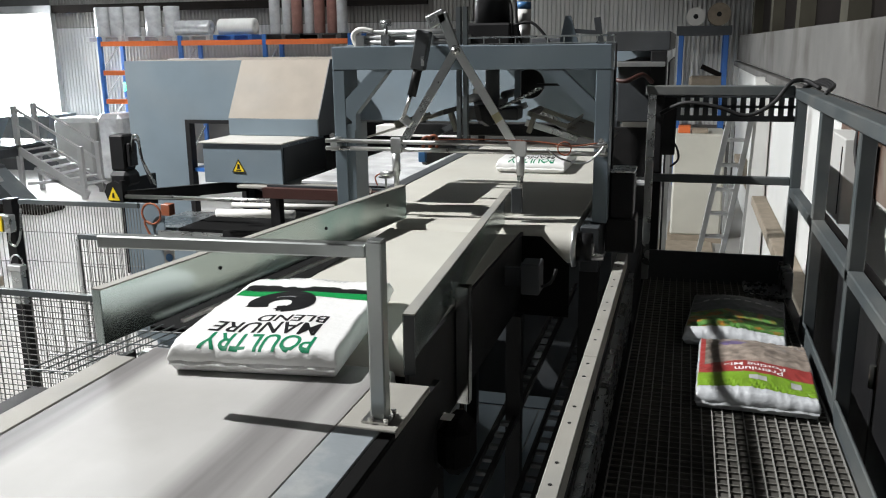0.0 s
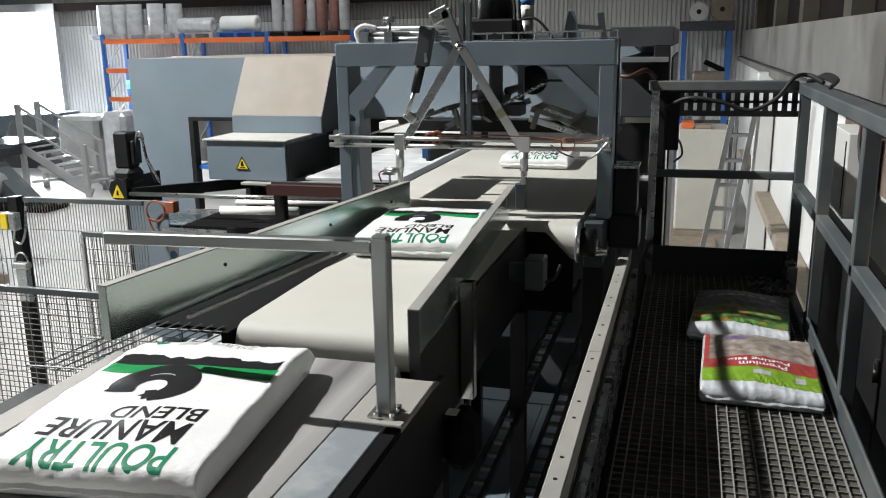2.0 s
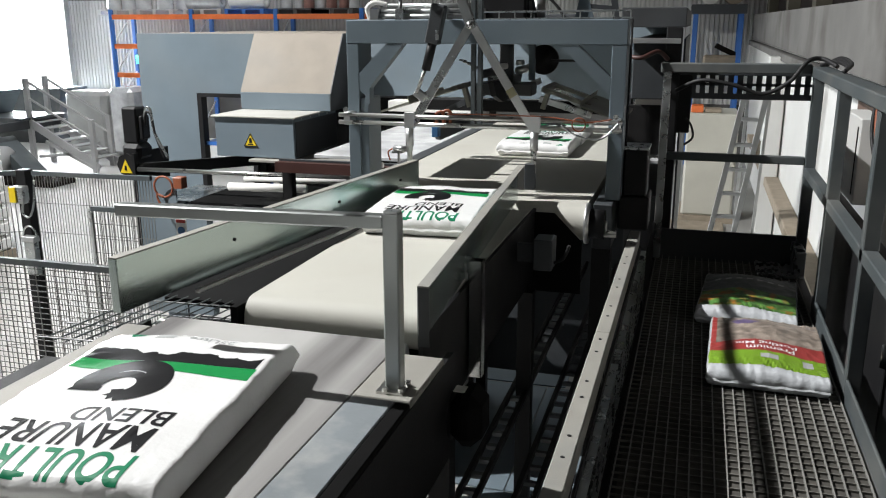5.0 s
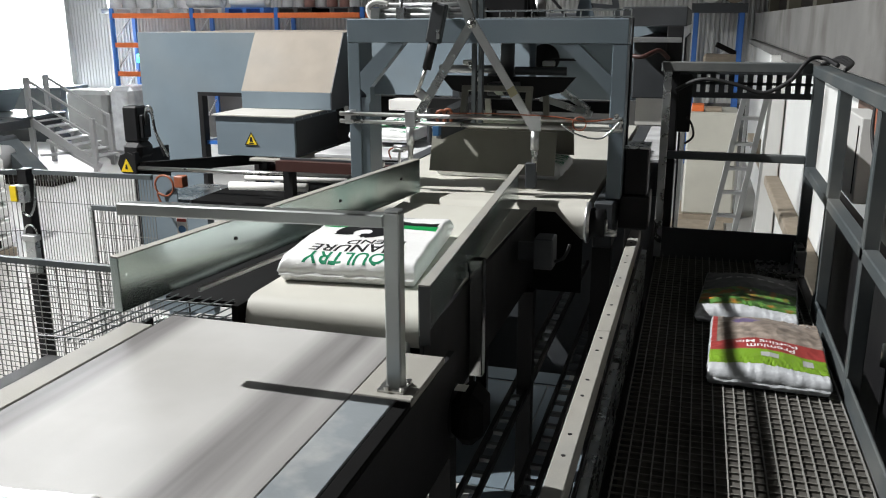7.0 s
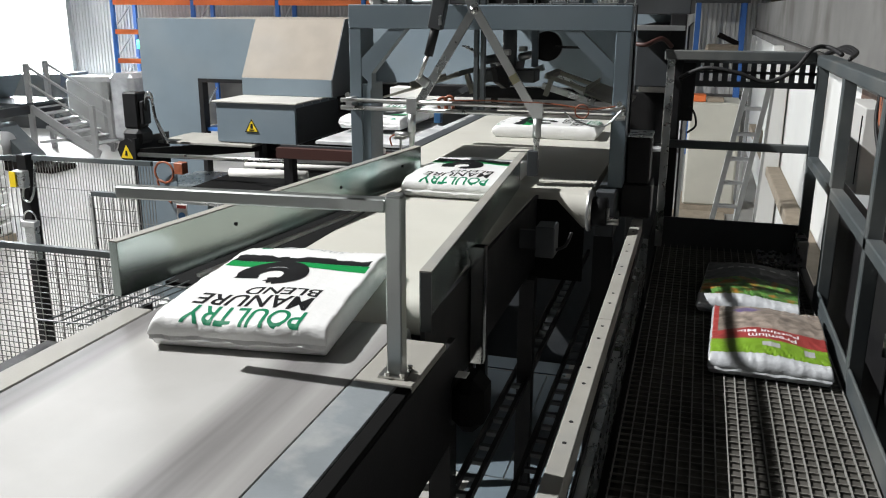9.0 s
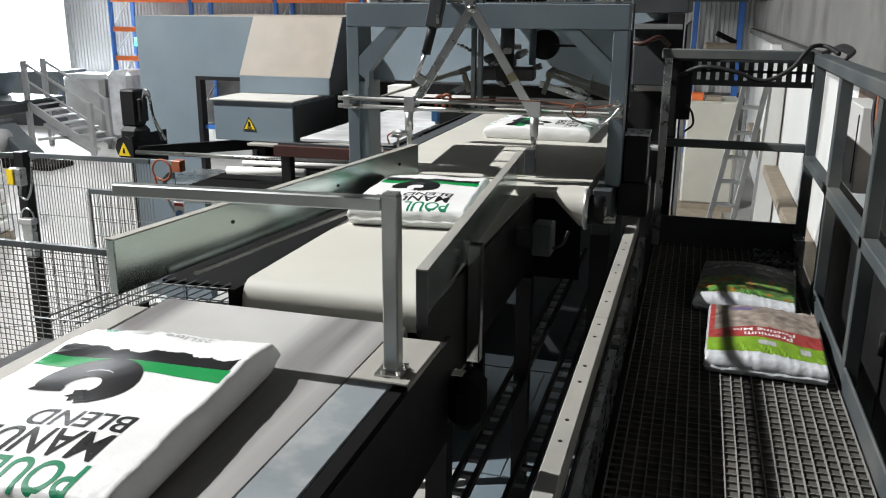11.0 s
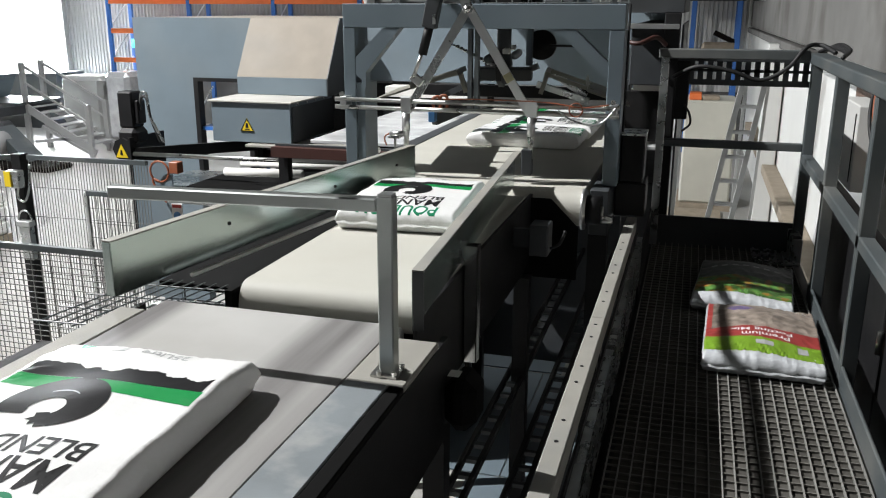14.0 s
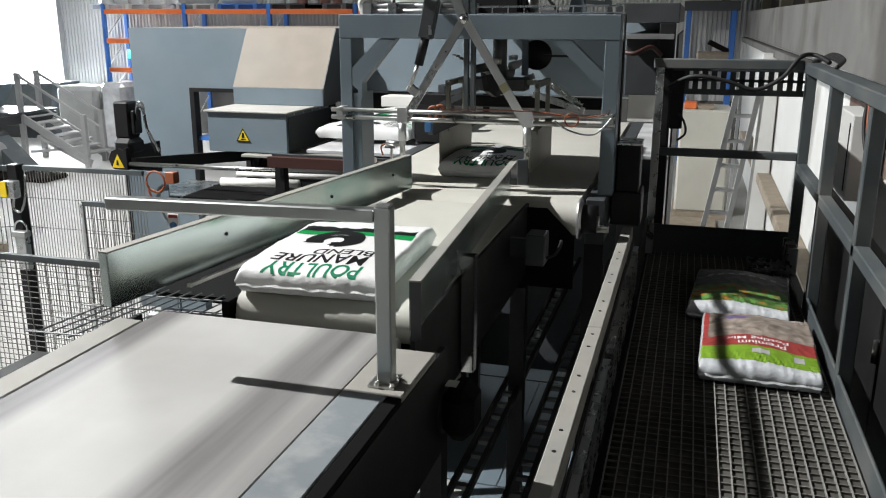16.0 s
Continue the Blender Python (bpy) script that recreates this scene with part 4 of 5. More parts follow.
bar_mesh = mesh_of("grating_bar", box(-0.0019, 0.0019, -2.58, 2.58, -0.009, 0), GRATING)
rung_mesh = mesh_of("grating_rung", box(-0.350, 0.350, -0.0022, 0.0022, -0.006, 0), RUNG)


def shared(name, me, parent, at):
    ob = new(name, me)
    ob.parent = parent
    ob.location = Vector(at) - BASES[parent.name]
    return ob


for k in range(21):
    x = -0.165 + 0.0345 * k
    shared("grating_bar", bar_mesh, wk, (x, 2.06, 1.7535))
for k in range(128):
    shared("grating_rung", rung_mesh, wk, (0.180, -0.5 + 0.04 * k, 1.7505))
# sheet added close under the bars, its colour sets how dark the gaps look
part("gap_fill_sheet", box(-0.15, 0.535, -0.5, 4.62, 1.736, 1.7435), GAP_FILL, wk, "dark sheet added under the grating for the gaps' shade")
part("end_plate", box(-0.175, 0.56, 4.64, 4.652, 1.72, 1.905), DARK, wk)
part("toe_board", box(0.536, 0.548, -0.5, 3.87, 1.70, 1.825, 0.004), RAILGREY, wk, "grey toe board")
part("corner_post", box(0.515, 0.565, 4.40, 4.64, 1.75, 1.88, 0.004), GALV, wk)
part("step_plate", box(0.34, 0.56, 4.36, 4.62, 1.753, 1.762), GALV, wk, "ribbed end plate")
for k in range(6):
    part("rib", box(0.345 + .036 * k, 0.357 + .036 * k, 4.37, 4.61, 1.762, 1.770), GALV, wk)
for x in (-0.17, 0.56):
    part("stringer", box(x - .02, x + .02, -0.5, 4.64, 1.58, 1.72), BLACK, wk)
for y in (0.5, 2.4, 4.5):
    part("cross_beam", box(-0.15, 0.54, y - .03, y + .03, 1.56, 1.70), BLACK, wk)
    for x in (-0.17, 0.55):
        part("leg", box(x - .03, x + .03, y - .03, y + .03, 0, 1.58), BLACK, wk)

sb = thing("side_barrier", (-0.23, 2.3, 1.6), "low barrier beam with slotted side plate along the walkway", "barrier")
for y0, y1 in ((-0.4, 2.40), (2.404, 3.72)):
    part("beam", box(-0.252, -0.208, y0, y1, 2.04, 2.10, 0.003), RIM, sb, "dusty steel beam")
for k in range(7):
    for dy in (0, 0.10):
        part("hole", rod((-0.231, 1.62 + .31 * k + dy, 2.1002), (-0.231, 1.62 + .31 * k + dy, 2.1012), 0.005, seg=8), BLACK, sb)
part("side_plate", box(-0.206, -0.200, -0.4, 3.72, 1.60, 2.03), BLACK, sb)
for k in range(9):
    z = 1.84 + .021 * k
    for y0, y1 in ((-0.4, 1.18), (1.22, 2.38), (2.42, 3.72)):
        part("slat", box(-0.199, -0.178, y0, y1, z, z + .004), GALV, sb)
for y in (-0.2, 1.0, 2.2, 3.4):
    part("stay", box(-0.25, -0.21, y, y + .05, 1.60, 2.04), BLACK, sb)
part("kick_panel", box(-0.190, -0.182, 3.72, 4.6, 1.50, 1.95), BLACK, sb)

hr = thing("handrail", (0.2, 3.0, 1.75), "grey painted steel handrail with posts and mid rail", "handrail")
for y in (4.615, 3.79, 2.94, 2.1, 1.2, 0.3):
    part("post", box(0.535, 0.585, y - .025, y + .025, 1.70, 2.72, 0.004), RAILGREY, hr)
part("post", box(-0.185, -0.145, 4.59, 4.64, 1.75, 2.74, 0.003), GALV, hr, "bare metal end post")
part("top_rail", box(0.525, 0.605, -0.5, 4.66, 2.722, 2.772, 0.005), RAILGREY, hr)
part("top_rail", box(-0.20, 0.524, 4.60, 4.66, 2.735, 2.785, 0.005), RAILGREY, hr)
part("mid_rail", box(0.535, 0.585, -0.5, 4.60, 2.23, 2.275, 0.004), RAILGREY, hr)
part("mid_rail", box(-0.145, 0.534, 4.60, 4.64, 2.285, 2.325, 0.004), RAILGREY, hr)
ct = thing("perforated_tray", (0.18, 4.70, 2.60), "dark perforated cable tray below the end rail", "cable tray")
bm = bmesh.new()
for k in range(15):
    box(-0.14 + .046 * k, -0.112 + .046 * k, 4.68, 4.684, 2.63, 2.72, 0, bm)
box(-0.15, 0.55, 4.68, 4.684, 2.72, 2.735, 0, bm), box(-0.15, 0.55, 4.68, 4.684, 2.60, 2.63, 0, bm), box(-0.15, 0.55, 4.68, 4.684, 2.668, 2.682, 0, bm)
part("tray", bm, DARK, ct)
single("slack_cable", tube(spline([(-0.12, 4.66, 2.64), (0.0, 4.58, 2.70), (0.16, 4.57, 2.68), (0.30, 4.57, 2.64), (0.42, 4.57, 2.70), (0.50, 4.60, 2.80), (0.57, 4.62, 2.81), (0.62, 4.5, 2.78)]), 0.011), RUBBER,
       "slack black cable draped over the rail", "cable", smooth=True)
for k in range(3):
    single("slack_cable", tube(spline([(0.58 + .012 * k, 4.75, 2.774), (0.62 + .012 * k, 4.6, 2.80 + .008 * k), (0.64 + .01 * k, 4.35, 2.79 + .005 * k), (0.60 - .01 * k, 4.1 - .05 * k, 2.783)]), 0.009),
           RUBBER, "black cable lying along the rail top", "cable", "slack cables", smooth=True)

lb_ = thing("isolator_box", (-0.08, 4.7, 2.42), "black isolator box with a looping cable on the end post", "control box")
part("casing", box(-0.135, -0.04, 4.665, 4.74, 2.42, 2.72, 0.005), BLACK, lb_)
part("cable", tube(spline([(-0.06, 4.66, 2.50), (-0.03, 4.65, 2.46), (-0.02, 4.65, 2.40), (-0.06, 4.66, 2.36)]), 0.006), RUBBER, lb_, "", True)

# electrical box and orange cables on the far side of the rail
eb = thing("switch_box", (0.95, 5.6, 1.9), "pale grey electrical box on the wall", "switch box")
part("casing", box(0.90, 1.04, 5.35, 5.95, 1.95, 2.45, 0.006), WHITE_WALL, eb)
part("door_gap", box(0.894, 0.899, 5.40, 5.41, 2.0, 2.4), BLACK, eb)
rng = random.Random(11)
for k in range(7):
    y = 4.55 + .05 * k
    single("loose_cable", tube(spline([(0.92, y + .25, 2.60), (0.90 - .02 * rng.random(), y + .1, 2.42), (0.88 + .04 * rng.random(), y - .05, 2.2), (0.86, y - .2 + .1 * rng.random(), 1.95), (0.82, y - .35, 1.75)]), 0.010),
           COPPER if k % 2 else RUBBER, "hanging orange cable by the wall" if k % 2 else "hanging black cable by the wall", "cable", "wall cables", smooth=True)
ep = thing("equipment_panel", (0.66, 3.2, 1.0), "dark equipment cover panels beside the walkway", "panel")
part("panel", box(0.66, 0.70, 2.98, 4.5, 0.3, 2.18, 0.004), BLACK, ep)
part("panel", box(0.66, 0.70, 0.5, 2.96, 0.3, 2.18, 0.004), BLACK, ep)
part("hinge", rod((0.655, 2.97, 1.86), (0.655, 2.97, 1.94), 0.012), STEEL, ep, "steel hinge", True)
part("support", box(0.70, 0.76, 4.3, 4.36, 0, 2.1), BLACK, ep)

# ---- under the line ----
ut = thing("cable_ladder", (-0.42, 3.0, 1.45), "dark slotted cable ladder running below the conveyors", "cable ladder")
for x in (-0.66, -0.60, -0.48, -0.42):
    part("rail", box(x - .008, x + .008, 1.6, 5.2, 1.505, 1.53), BLACK, ut)
for k in range(34):
    y = 1.65 + .105 * k
    part("rung", box(-0.66, -0.60, y, y + .024, 1.50, 1.515), RAILGREY, ut)
    part("rung", box(-0.48, -0.42, y, y + .018, 1.50, 1.515), DARK, ut)
mb = thing("junction_box", (-0.5, 3.0, 2.1), "grey junction box with a cable under the conveyor", "junction box")
part("casing", box(-0.545, -0.475, 2.95, 3.05, 2.11, 2.225, 0.004), DARK, mb)
part("bracket", box(-0.61, -0.545, 2.99, 3.01, 2.13, 2.20), DARK, mb)
part("cable", tube(spline([(-0.475, 3.0, 2.13), (-0.44, 3.0, 2.15), (-0.42, 3.0, 2.20)]), 0.006), RUBBER, mb, "", True)
for a, b in (((-0.50, 2.6, 0.0), (-0.30, 2.6, 1.4)), ((-0.62, 4.3, 0.0), (-0.40, 4.3, 1.5))):
    single("floor_strut", bar(a, b, 0.05, 0.05), BLACK, "dark diagonal floor strut", "strut", "floor struts")
for x0, y0, x1, y1 in ((-1.25, 1.2, -0.2, 3.0), (-1.25, 3.02, -0.2, 4.88), (-1.7, 4.9, -1.05, 6.6), (-1.04, 4.9, -0.5, 6.6), (-1.9, 6.64, -0.9, 8.6)):
    single("floor_plate", box(x0, x1, y0, y1, 0.002, 0.012), GREY, "grey steel plate lying on the floor", "floor plate", "floor plates")

# ---- bags on the walkway ----


def lump_top(u, v):
    fold = lambda a, b, c: abs(noise.noise(Vector((a, b, c)))) - 0.18
    lump = 0.005 * math.sin(4 * u + 2) + 0.005 * math.sin(5 * v + u) - 0.016 * fold(9 * u + 5 * v, 2.5 * v, 5.0) * max(0.0, abs(v) - 0.6) * 2.5
    lump -= 0.010 * fold(2 * u, 8 * v, 9.0) * max(0.0, abs(u) - 0.6) * 2.5 + 0.006 * fold(4 * u, 4 * v, 2.0)
    return 0.030 + (0.042 + 0.026 * (1 - u * u) * (1 - v * v) + lump - 0.014 * abs(v) ** 6) * edge_drop(u) * edge_drop(v)


def patch(x0, x1, y0, y1):
    return flat([(x0, y0), (x1, y0), (x1, y1), (x0, y1)])


def mix_bag(name, m, label):
    b = thing(name, (0, 0, 0), label, "bag", "bags on the walkway")
    part("sack", bag_body(0.41, 0.62, top=lump_top), SACK, b, "", True)
    for side in (-1, 1):
        part("end_seam", end_seam(0.41, 0.62, side), SACK, b, "crimped end seam")
    return b


SOIL_PRINT = material("soil_picture_print", (0.30, 0.25, 0.21), 0.4, 0, 0.5, 22, 0.3, 60, (0.10, 0.08, 0.07), 0.7, 14)
RED_PRINT = material("red_print", (0.33, 0.05, 0.045), 0.4, 0, 0.08, 8, 0.3, 60)
LIME_PRINT = material("lime_green_print", (0.20, 0.36, 0.03), 0.4, 0, 0.08, 8, 0.3, 60)
LEAF_PRINT = material("leafy_print", (0.09, 0.22, 0.05), 0.4, 0, 0.7, 26, 0.3, 60, (0.55, 0.14, 0.02), 0.9, 18)
DARK_PRINT = material("dark_print", (0.10, 0.11, 0.11), 0.4, 0, 0.3, 20, 0.3, 60)
pm = mix_bag("potting_mix_bag", None, "potting mix bag with red band and lime stripe on grating")
W2, L2 = 0.41, 0.62
part("picture", drape(patch(-0.195, 0.195, -0.0395, 0.29), W2, L2, top=lump_top), SOIL_PRINT, pm, "brown soil picture")
part("red_band", drape(patch(-0.197, 0.197, -0.140, -0.040), W2, L2, top=lump_top), RED_PRINT, pm, "red band")
part("red_edge", drape(patch(-0.197, -0.178, -0.0395, 0.29), W2, L2, 0.0010, lump_top), RED_PRINT, pm)
part("green_band", drape(patch(-0.200, 0.200, -0.262, -0.1405), W2, L2, top=lump_top), LIME_PRINT, pm, "lime green stripe")
part("lettering", drape(words("Premium", 0.01, -0.112, 0.034, 0.165), W2, L2, 0.0014, lump_top), BAG, pm, "white lettering")
part("lettering", drape(words("Potting Mix", -0.005, -0.068, 0.034, 0.215), W2, L2, 0.0014, lump_top), BAG, pm, "white lettering")
part("badge", drape(patch(-0.025, 0.035, -0.205, -0.165), W2, L2, 0.0014, lump_top), PRINT_GREY, pm)
part("badge", drape(patch(0.115, 0.150, -0.220, -0.168), W2, L2, 0.0014, lump_top), PRINT_GREY, pm)
LOGO = material("purple_logo_print", (0.16, 0.12, 0.24), 0.4, 0, 0.3, 20, 0.3, 60)
part("logo", drape(flat([(-0.13, 0.15), (-0.10, 0.125), (-0.05, 0.13), (-0.02, 0.16), (-0.06, 0.195), (-0.11, 0.19)]), W2, L2, 0.0012, lump_top), LOGO, pm, "faded purple emblem")
pm.matrix_basis = pose(0.302, 3.205, 1.752, 0, 0, -2.2)
lb = mix_bag("leaf_print_bag", None, "garden soil bag with leafy print lying behind another bag")
part("leafy_band", drape(patch(-0.195, 0.195, -0.255, -0.04), W2, L2, top=lump_top), LEAF_PRINT, lb, "green and orange leafy print")
part("dark_band", drape(patch(-0.195, 0.195, -0.0395, 0.285), W2, L2, top=lump_top), DARK_PRINT, lb, "dark grey head band")
for k in range(7):
    part("print_bar", drape(patch(-0.15 + .045 * k, -0.125 + .045 * k, 0.08, 0.105), W2, L2, 0.002, lump_top), PRINT_GREY, lb)
lb.matrix_basis = pose(0.272, 3.85, 1.752, 0, 0, -5)

# ---- guard fences ----


def fence(name, a, b, z0, z1, dx, dz, label, posts=(), rails=True):
    f = thing(name, (*[(a[i] + b[i]) / 2 for i in (0, 1)], z0), label, "fence", "guard fences")
    av, bv = Vector((*a, 0)), Vector((*b, 0))
    n = int((bv - av).length / dx)
    d = (bv - av) / n
    bm = bmesh.new()
    for k in range(n + 1):
        p = av + d * k
        bar(p + Vector((0, 0, z0)), p + Vector((0, 0, z1)), 0.004, 0.004, bm, up=(0, 1, 0))
    m = int((z1 - z0) / dz)
    for k in range(m + 1):
        z = z0 + (z1 - z0) * k / m
        bar(av + Vector((0, -.005, z)), bv + Vector((0, -.005, z)), 0.004, 0.004, bm)
    tagged(part("mesh", bm, WIRE, f), kind="stuff")
    if rails:
        part("top_rail", bar(av + Vector((0, 0, z1)), bv + Vector((0, 0, z1)), 0.03, 0.03), RAILGREY, f)
        part("bottom_rail", bar(av + Vector((0, 0, z0)), bv + Vector((0, 0, z0)), 0.03, 0.03), RAILGREY, f)
    for x, y in posts:
        part("post", box(x - .04, x + .04, y - .04, y + .04, 0, z1 + .02, 0.004), BLACK, f, "black square post")
    return f


fence("guard_fence", (-4.36, 4.75), (-3.44, 4.78), 0.12, 1.99, 0.022, 0.20, "tall wire mesh guard fence panel with steel rails", ((-4.43, 4.75),))
fence("guard_fence", (-5.9, 3.95), (-4.47, 4.72), 0.12, 1.99, 0.030, 0.20, "tall wire mesh guard fence panel standing at an angle", ((-5.9, 3.92),))
fence("guard_fence", (-4.3, 3.42), (-2.60, 3.42), 0.3, 1.80, 0.060, 0.030, "dense wire mesh guard panel near the conveyor", ((-4.34, 3.42),))
gate = fence("guard_gate", (-3.80, 4.62), (-3.46, 4.62), 0.9, 1.80, 0.03, 0.10, "small framed mesh gate in the guard fence")
part("frame_bar", box(-3.82, -3.80, 4.61, 4.63, 0, 1.80), GALV, gate)
sw = thing("safety_switch", (-4.41, 4.68, 1.76), "grey and yellow safety switch with cable on the fence post", "switch")
part("casing", box(-4.46, -4.36, 4.64, 4.70, 1.79, 1.91, 0.006), GALV, sw)
part("yellow_face", box(-4.47, -4.42, 4.63, 4.639, 1.80, 1.905), YELLOW, sw, "yellow face")
part("cable", tube(spline([(-4.39, 4.66, 1.79), (-4.40, 4.66, 1.72), (-4.35, 4.66, 1.70), (-4.32, 4.68, 1.78), (-4.31, 4.70, 1.95)]), 0.008), GALV, sw, "", True)
lk = thing("gate_lock", (-4.37, 4.68, 1.25), "grey gate lock with a loop of cable", "lock")
part("casing", box(-4.42, -4.33, 4.65, 4.70, 1.28, 1.52, 0.006), GALV, lk)
part("cap", box(-4.43, -4.32, 4.64, 4.70, 1.52, 1.56, 0.004), ALU, lk)
part("loop", tube([(-4.375 + .055 * math.cos(a), 4.67, 1.56 + .07 * math.sin(a)) for a in [k * math.pi / 10 for k in range(11)]], 0.006), GALV, lk, "", True)
st = thing("mesh_step", (-1.6, 1.95, 1.9), "wire mesh catch basket below the guide plate", "wire basket")
for k in range(14):
    part("wire", rod((-1.75 + .04 * k, 1.85, 2.12), (-1.65 + .04 * k, 2.25, 2.14), 0.0025, seg=6), RAILGREY, st)
for y in (1.86, 1.98, 2.10, 2.22):
    part("cross_wire", rod((-1.78, y, 2.12), (-1.18, y + .02, 2.13), 0.0025, seg=6), RAILGREY, st)
part("stem", box(-1.5, -1.47, 2.1, 2.13, 0.0, 2.11), BLACK, st)
for i, (x, y) in enumerate(((-2.2, 2.6), (-2.5, 2.75), (-1.95, 2.4))):
    single("floor_cable", tube([(x + (.18 + .02 * i) * math.cos(a), y + .15 * math.sin(a), 1.42 + .01 * i + .01 * math.sin(3 * a)) for a in [k * math.pi / 10 for k in range(21)]], 0.008), GALV,
           "coiled grey cable on the lower tray", "cable", "coiled cables", smooth=True)
single("lower_tray", box(-3.0, -1.5, 2.1, 3.2, 1.37, 1.40), BLACK, "dark steel tray below the guide plate", "tray")
lg = thing("tray_frame", (-2.2, 2.6, 0), "dark steel legs under the lower tray", "frame")
for x in (-2.95, -1.55):
    for y in (2.15, 3.15):
        part("leg", box(x - .03, x + .03, y - .03, y + .03, 0, 1.37), BLACK, lg)

# ---- back of the shed: racks, rolls, stairs ----


def pallet_rack(name, xs, y, beams, height, depth, label, beam_mat):
    r = thing(name, ((xs[0] + xs[-1]) / 2, y + depth / 2, 0), label, "pallet rack", "pallet racks")
    for x in xs:
        for yy in (y, y + depth):
            part("upright", box(x - .05, x + .05, yy - .04, yy + .04, 0, height, 0.004), BLUE, r, "blue upright")
        for k in range(4):
            z = 0.3 + (height - .4) * k / 4
            part("brace", bar((x, y, z), (x, y + depth, z + (height - .4) / 4), 0.03, 0.02, up=(1, 0, 0)), ALU, r)
    for a, b in zip(xs, xs[1:]):
        for z in beams:
            for yy in (y - .02, y + depth):
                part("beam", box(a + .05, b - .05, yy - .03, yy + .03, z - .06, z + .06, 0.004), beam_mat, r)
    return r


rack = pallet_rack("pallet_rack", (-14.42, -12.1, -9.80, -7.6), 19.1, (3.12,), 3.3, 0.9, "tall pallet rack with blue uprights and orange beams", ORANGE)
for z in (2.40, 1.68):
    part("end_tie", box(-14.37, -13.6, 19.05, 19.12, z - .06, z + .06, 0.004), ORANGE, rack)
rack2 = pallet_rack("pallet_rack", (-0.15, 0.75), 19.0, (2.0,), 3.14, 0.8, "narrow blue storage rack by the side wall", BLUE)
part("deck", box(-0.25, 0.85, 18.95, 19.85, 3.14, 3.33, 0.004), DARK, rack2, "dark top deck")


def pallet(x, y, z, w=1.05, mat=BLUE):
    p = thing("pallet", (x, y, z), "painted pallet lying on the rack beams", "pallet", "pallets")
    for k in range(3):
        part("runner", box(x - w / 2 + (w - .1) * k / 2, x - w / 2 + .1 + (w - .1) * k / 2, y - .4, y + .4, z, z + .10), mat, p)
    for k in range(4):
        part("board", box(x - w / 2, x + w / 2, y - .4 + .23 * k, y - .28 + .23 * k, z + .10, z + .125), mat, p)


def film_roll(x, y, z, r, h, mat, label, standing=True):
    bm = bmesh.new()
    n = 20
    prof = [(0.25 * r, 0), (r * .97, 0), (r, .02), (r, h - .02), (r * .97, h), (0.25 * r, h), (0.25 * r, h - .05)]
    rings = [[bm.verts.new((q * math.cos(2 * math.pi * k / n), q * math.sin(2 * math.pi * k / n), t)) for k in range(n)] for q, t in prof]
    for a, b in zip(rings, rings[1:]):
        for k in range(n):
            bm.faces.new((a[k], a[(k + 1) % n], b[(k + 1) % n], b[k]))
    bm.faces.new(rings[-1])
    bmesh.ops.recalc_face_normals(bm, faces=bm.faces)
    m = Matrix.Translation((x, y, z)) if standing else Matrix.Translation((x - h / 2, y, z + r)) @ Matrix.Rotation(math.pi / 2, 4, "Y")
    bmesh.ops.transform(bm, matrix=m, verts=bm.verts)
    return single("film_roll", bm, mat, label, "film roll", "film rolls", smooth=True)


for x in (-14.3, -13.15, -11.8, -10.65, -9.3, -8.35):
    pallet(x, 19.5, 3.18, mat=BLUE if -11 < x < -10 else PALE if x < -11 else DARK)
for x, y in ((-14.45, 19.35), (-14.05, 19.4), (-13.60, 19.35), (-12.95, 19.3), (-12.6, 19.6)):
    film_roll(x, y, 3.305, 0.20, 0.72, FILM_ROLL, "upright roll of shiny clear film on the rack")
film_roll(-11.8, 19.3, 3.305, 0.18, 0.95, FILM_ROLL, "film roll lying on its side on the rack", False)
film_roll(-10.6, 19.3, 3.305, 0.19, 0.95, PAPER, "white film roll lying on its side on the rack", False)
rng = random.Random(3)
for k in range(7):
    film_roll(-9.62 + .29 * k, 19.35 + .1 * (k % 2), 3.305, 0.13, 1.0 + .1 * rng.random(), RED_FILM if k in (2, 4, 5) else FILM_ROLL, "tall wrapped roll standing on the rack")
for x in (-11.9, -10.55):
    film_roll(x, 18.9, 2.35, 0.2, 0.85, PAPER, "white film roll stored on the lower shelf", False)
single("rack_shelf", box(-12.5, -10.3, 18.6, 19.05, 2.28, 2.34), ALU, "steel shelf below the rack beam", "shelf")
for x in (-12.4, -10.4):
    single("shelf_leg", box(x - .03, x + .03, 18.8, 18.86, 0, 2.28), ALU, "plain steel leg under the shelf", "shelf leg", "shelf legs")
for x, r in ((0.12, 0.19), (0.58, 0.23)):
    bm = rod((x, 18.97, 3.33 + r), (x, 19.5, 3.33 + r), r, seg=24)
    film = single("paper_reel", bm, TIMBER if r > .2 else PAPER, "reel of brown tape on the narrow rack" if r > .2 else "reel of white tape on the narrow rack", "reel", smooth=False)
    part("core", rod((x, 18.955, 3.33 + r), (x, 18.968, 3.33 + r), 0.05, seg=16), BLACK, film, "dark core")
single("machine_part", box(0.05, 0.75, 19.2, 19.7, 2.06, 2.30, 0.05), TIMBER, "rusty machine part on the narrow rack", "machine part")
single("machine_part", bar((0.3, 19.3, 2.5), (0.72, 19.4, 2.3), 0.12, 0.10), BROWN, "dark steel part on the narrow rack", "machine part")

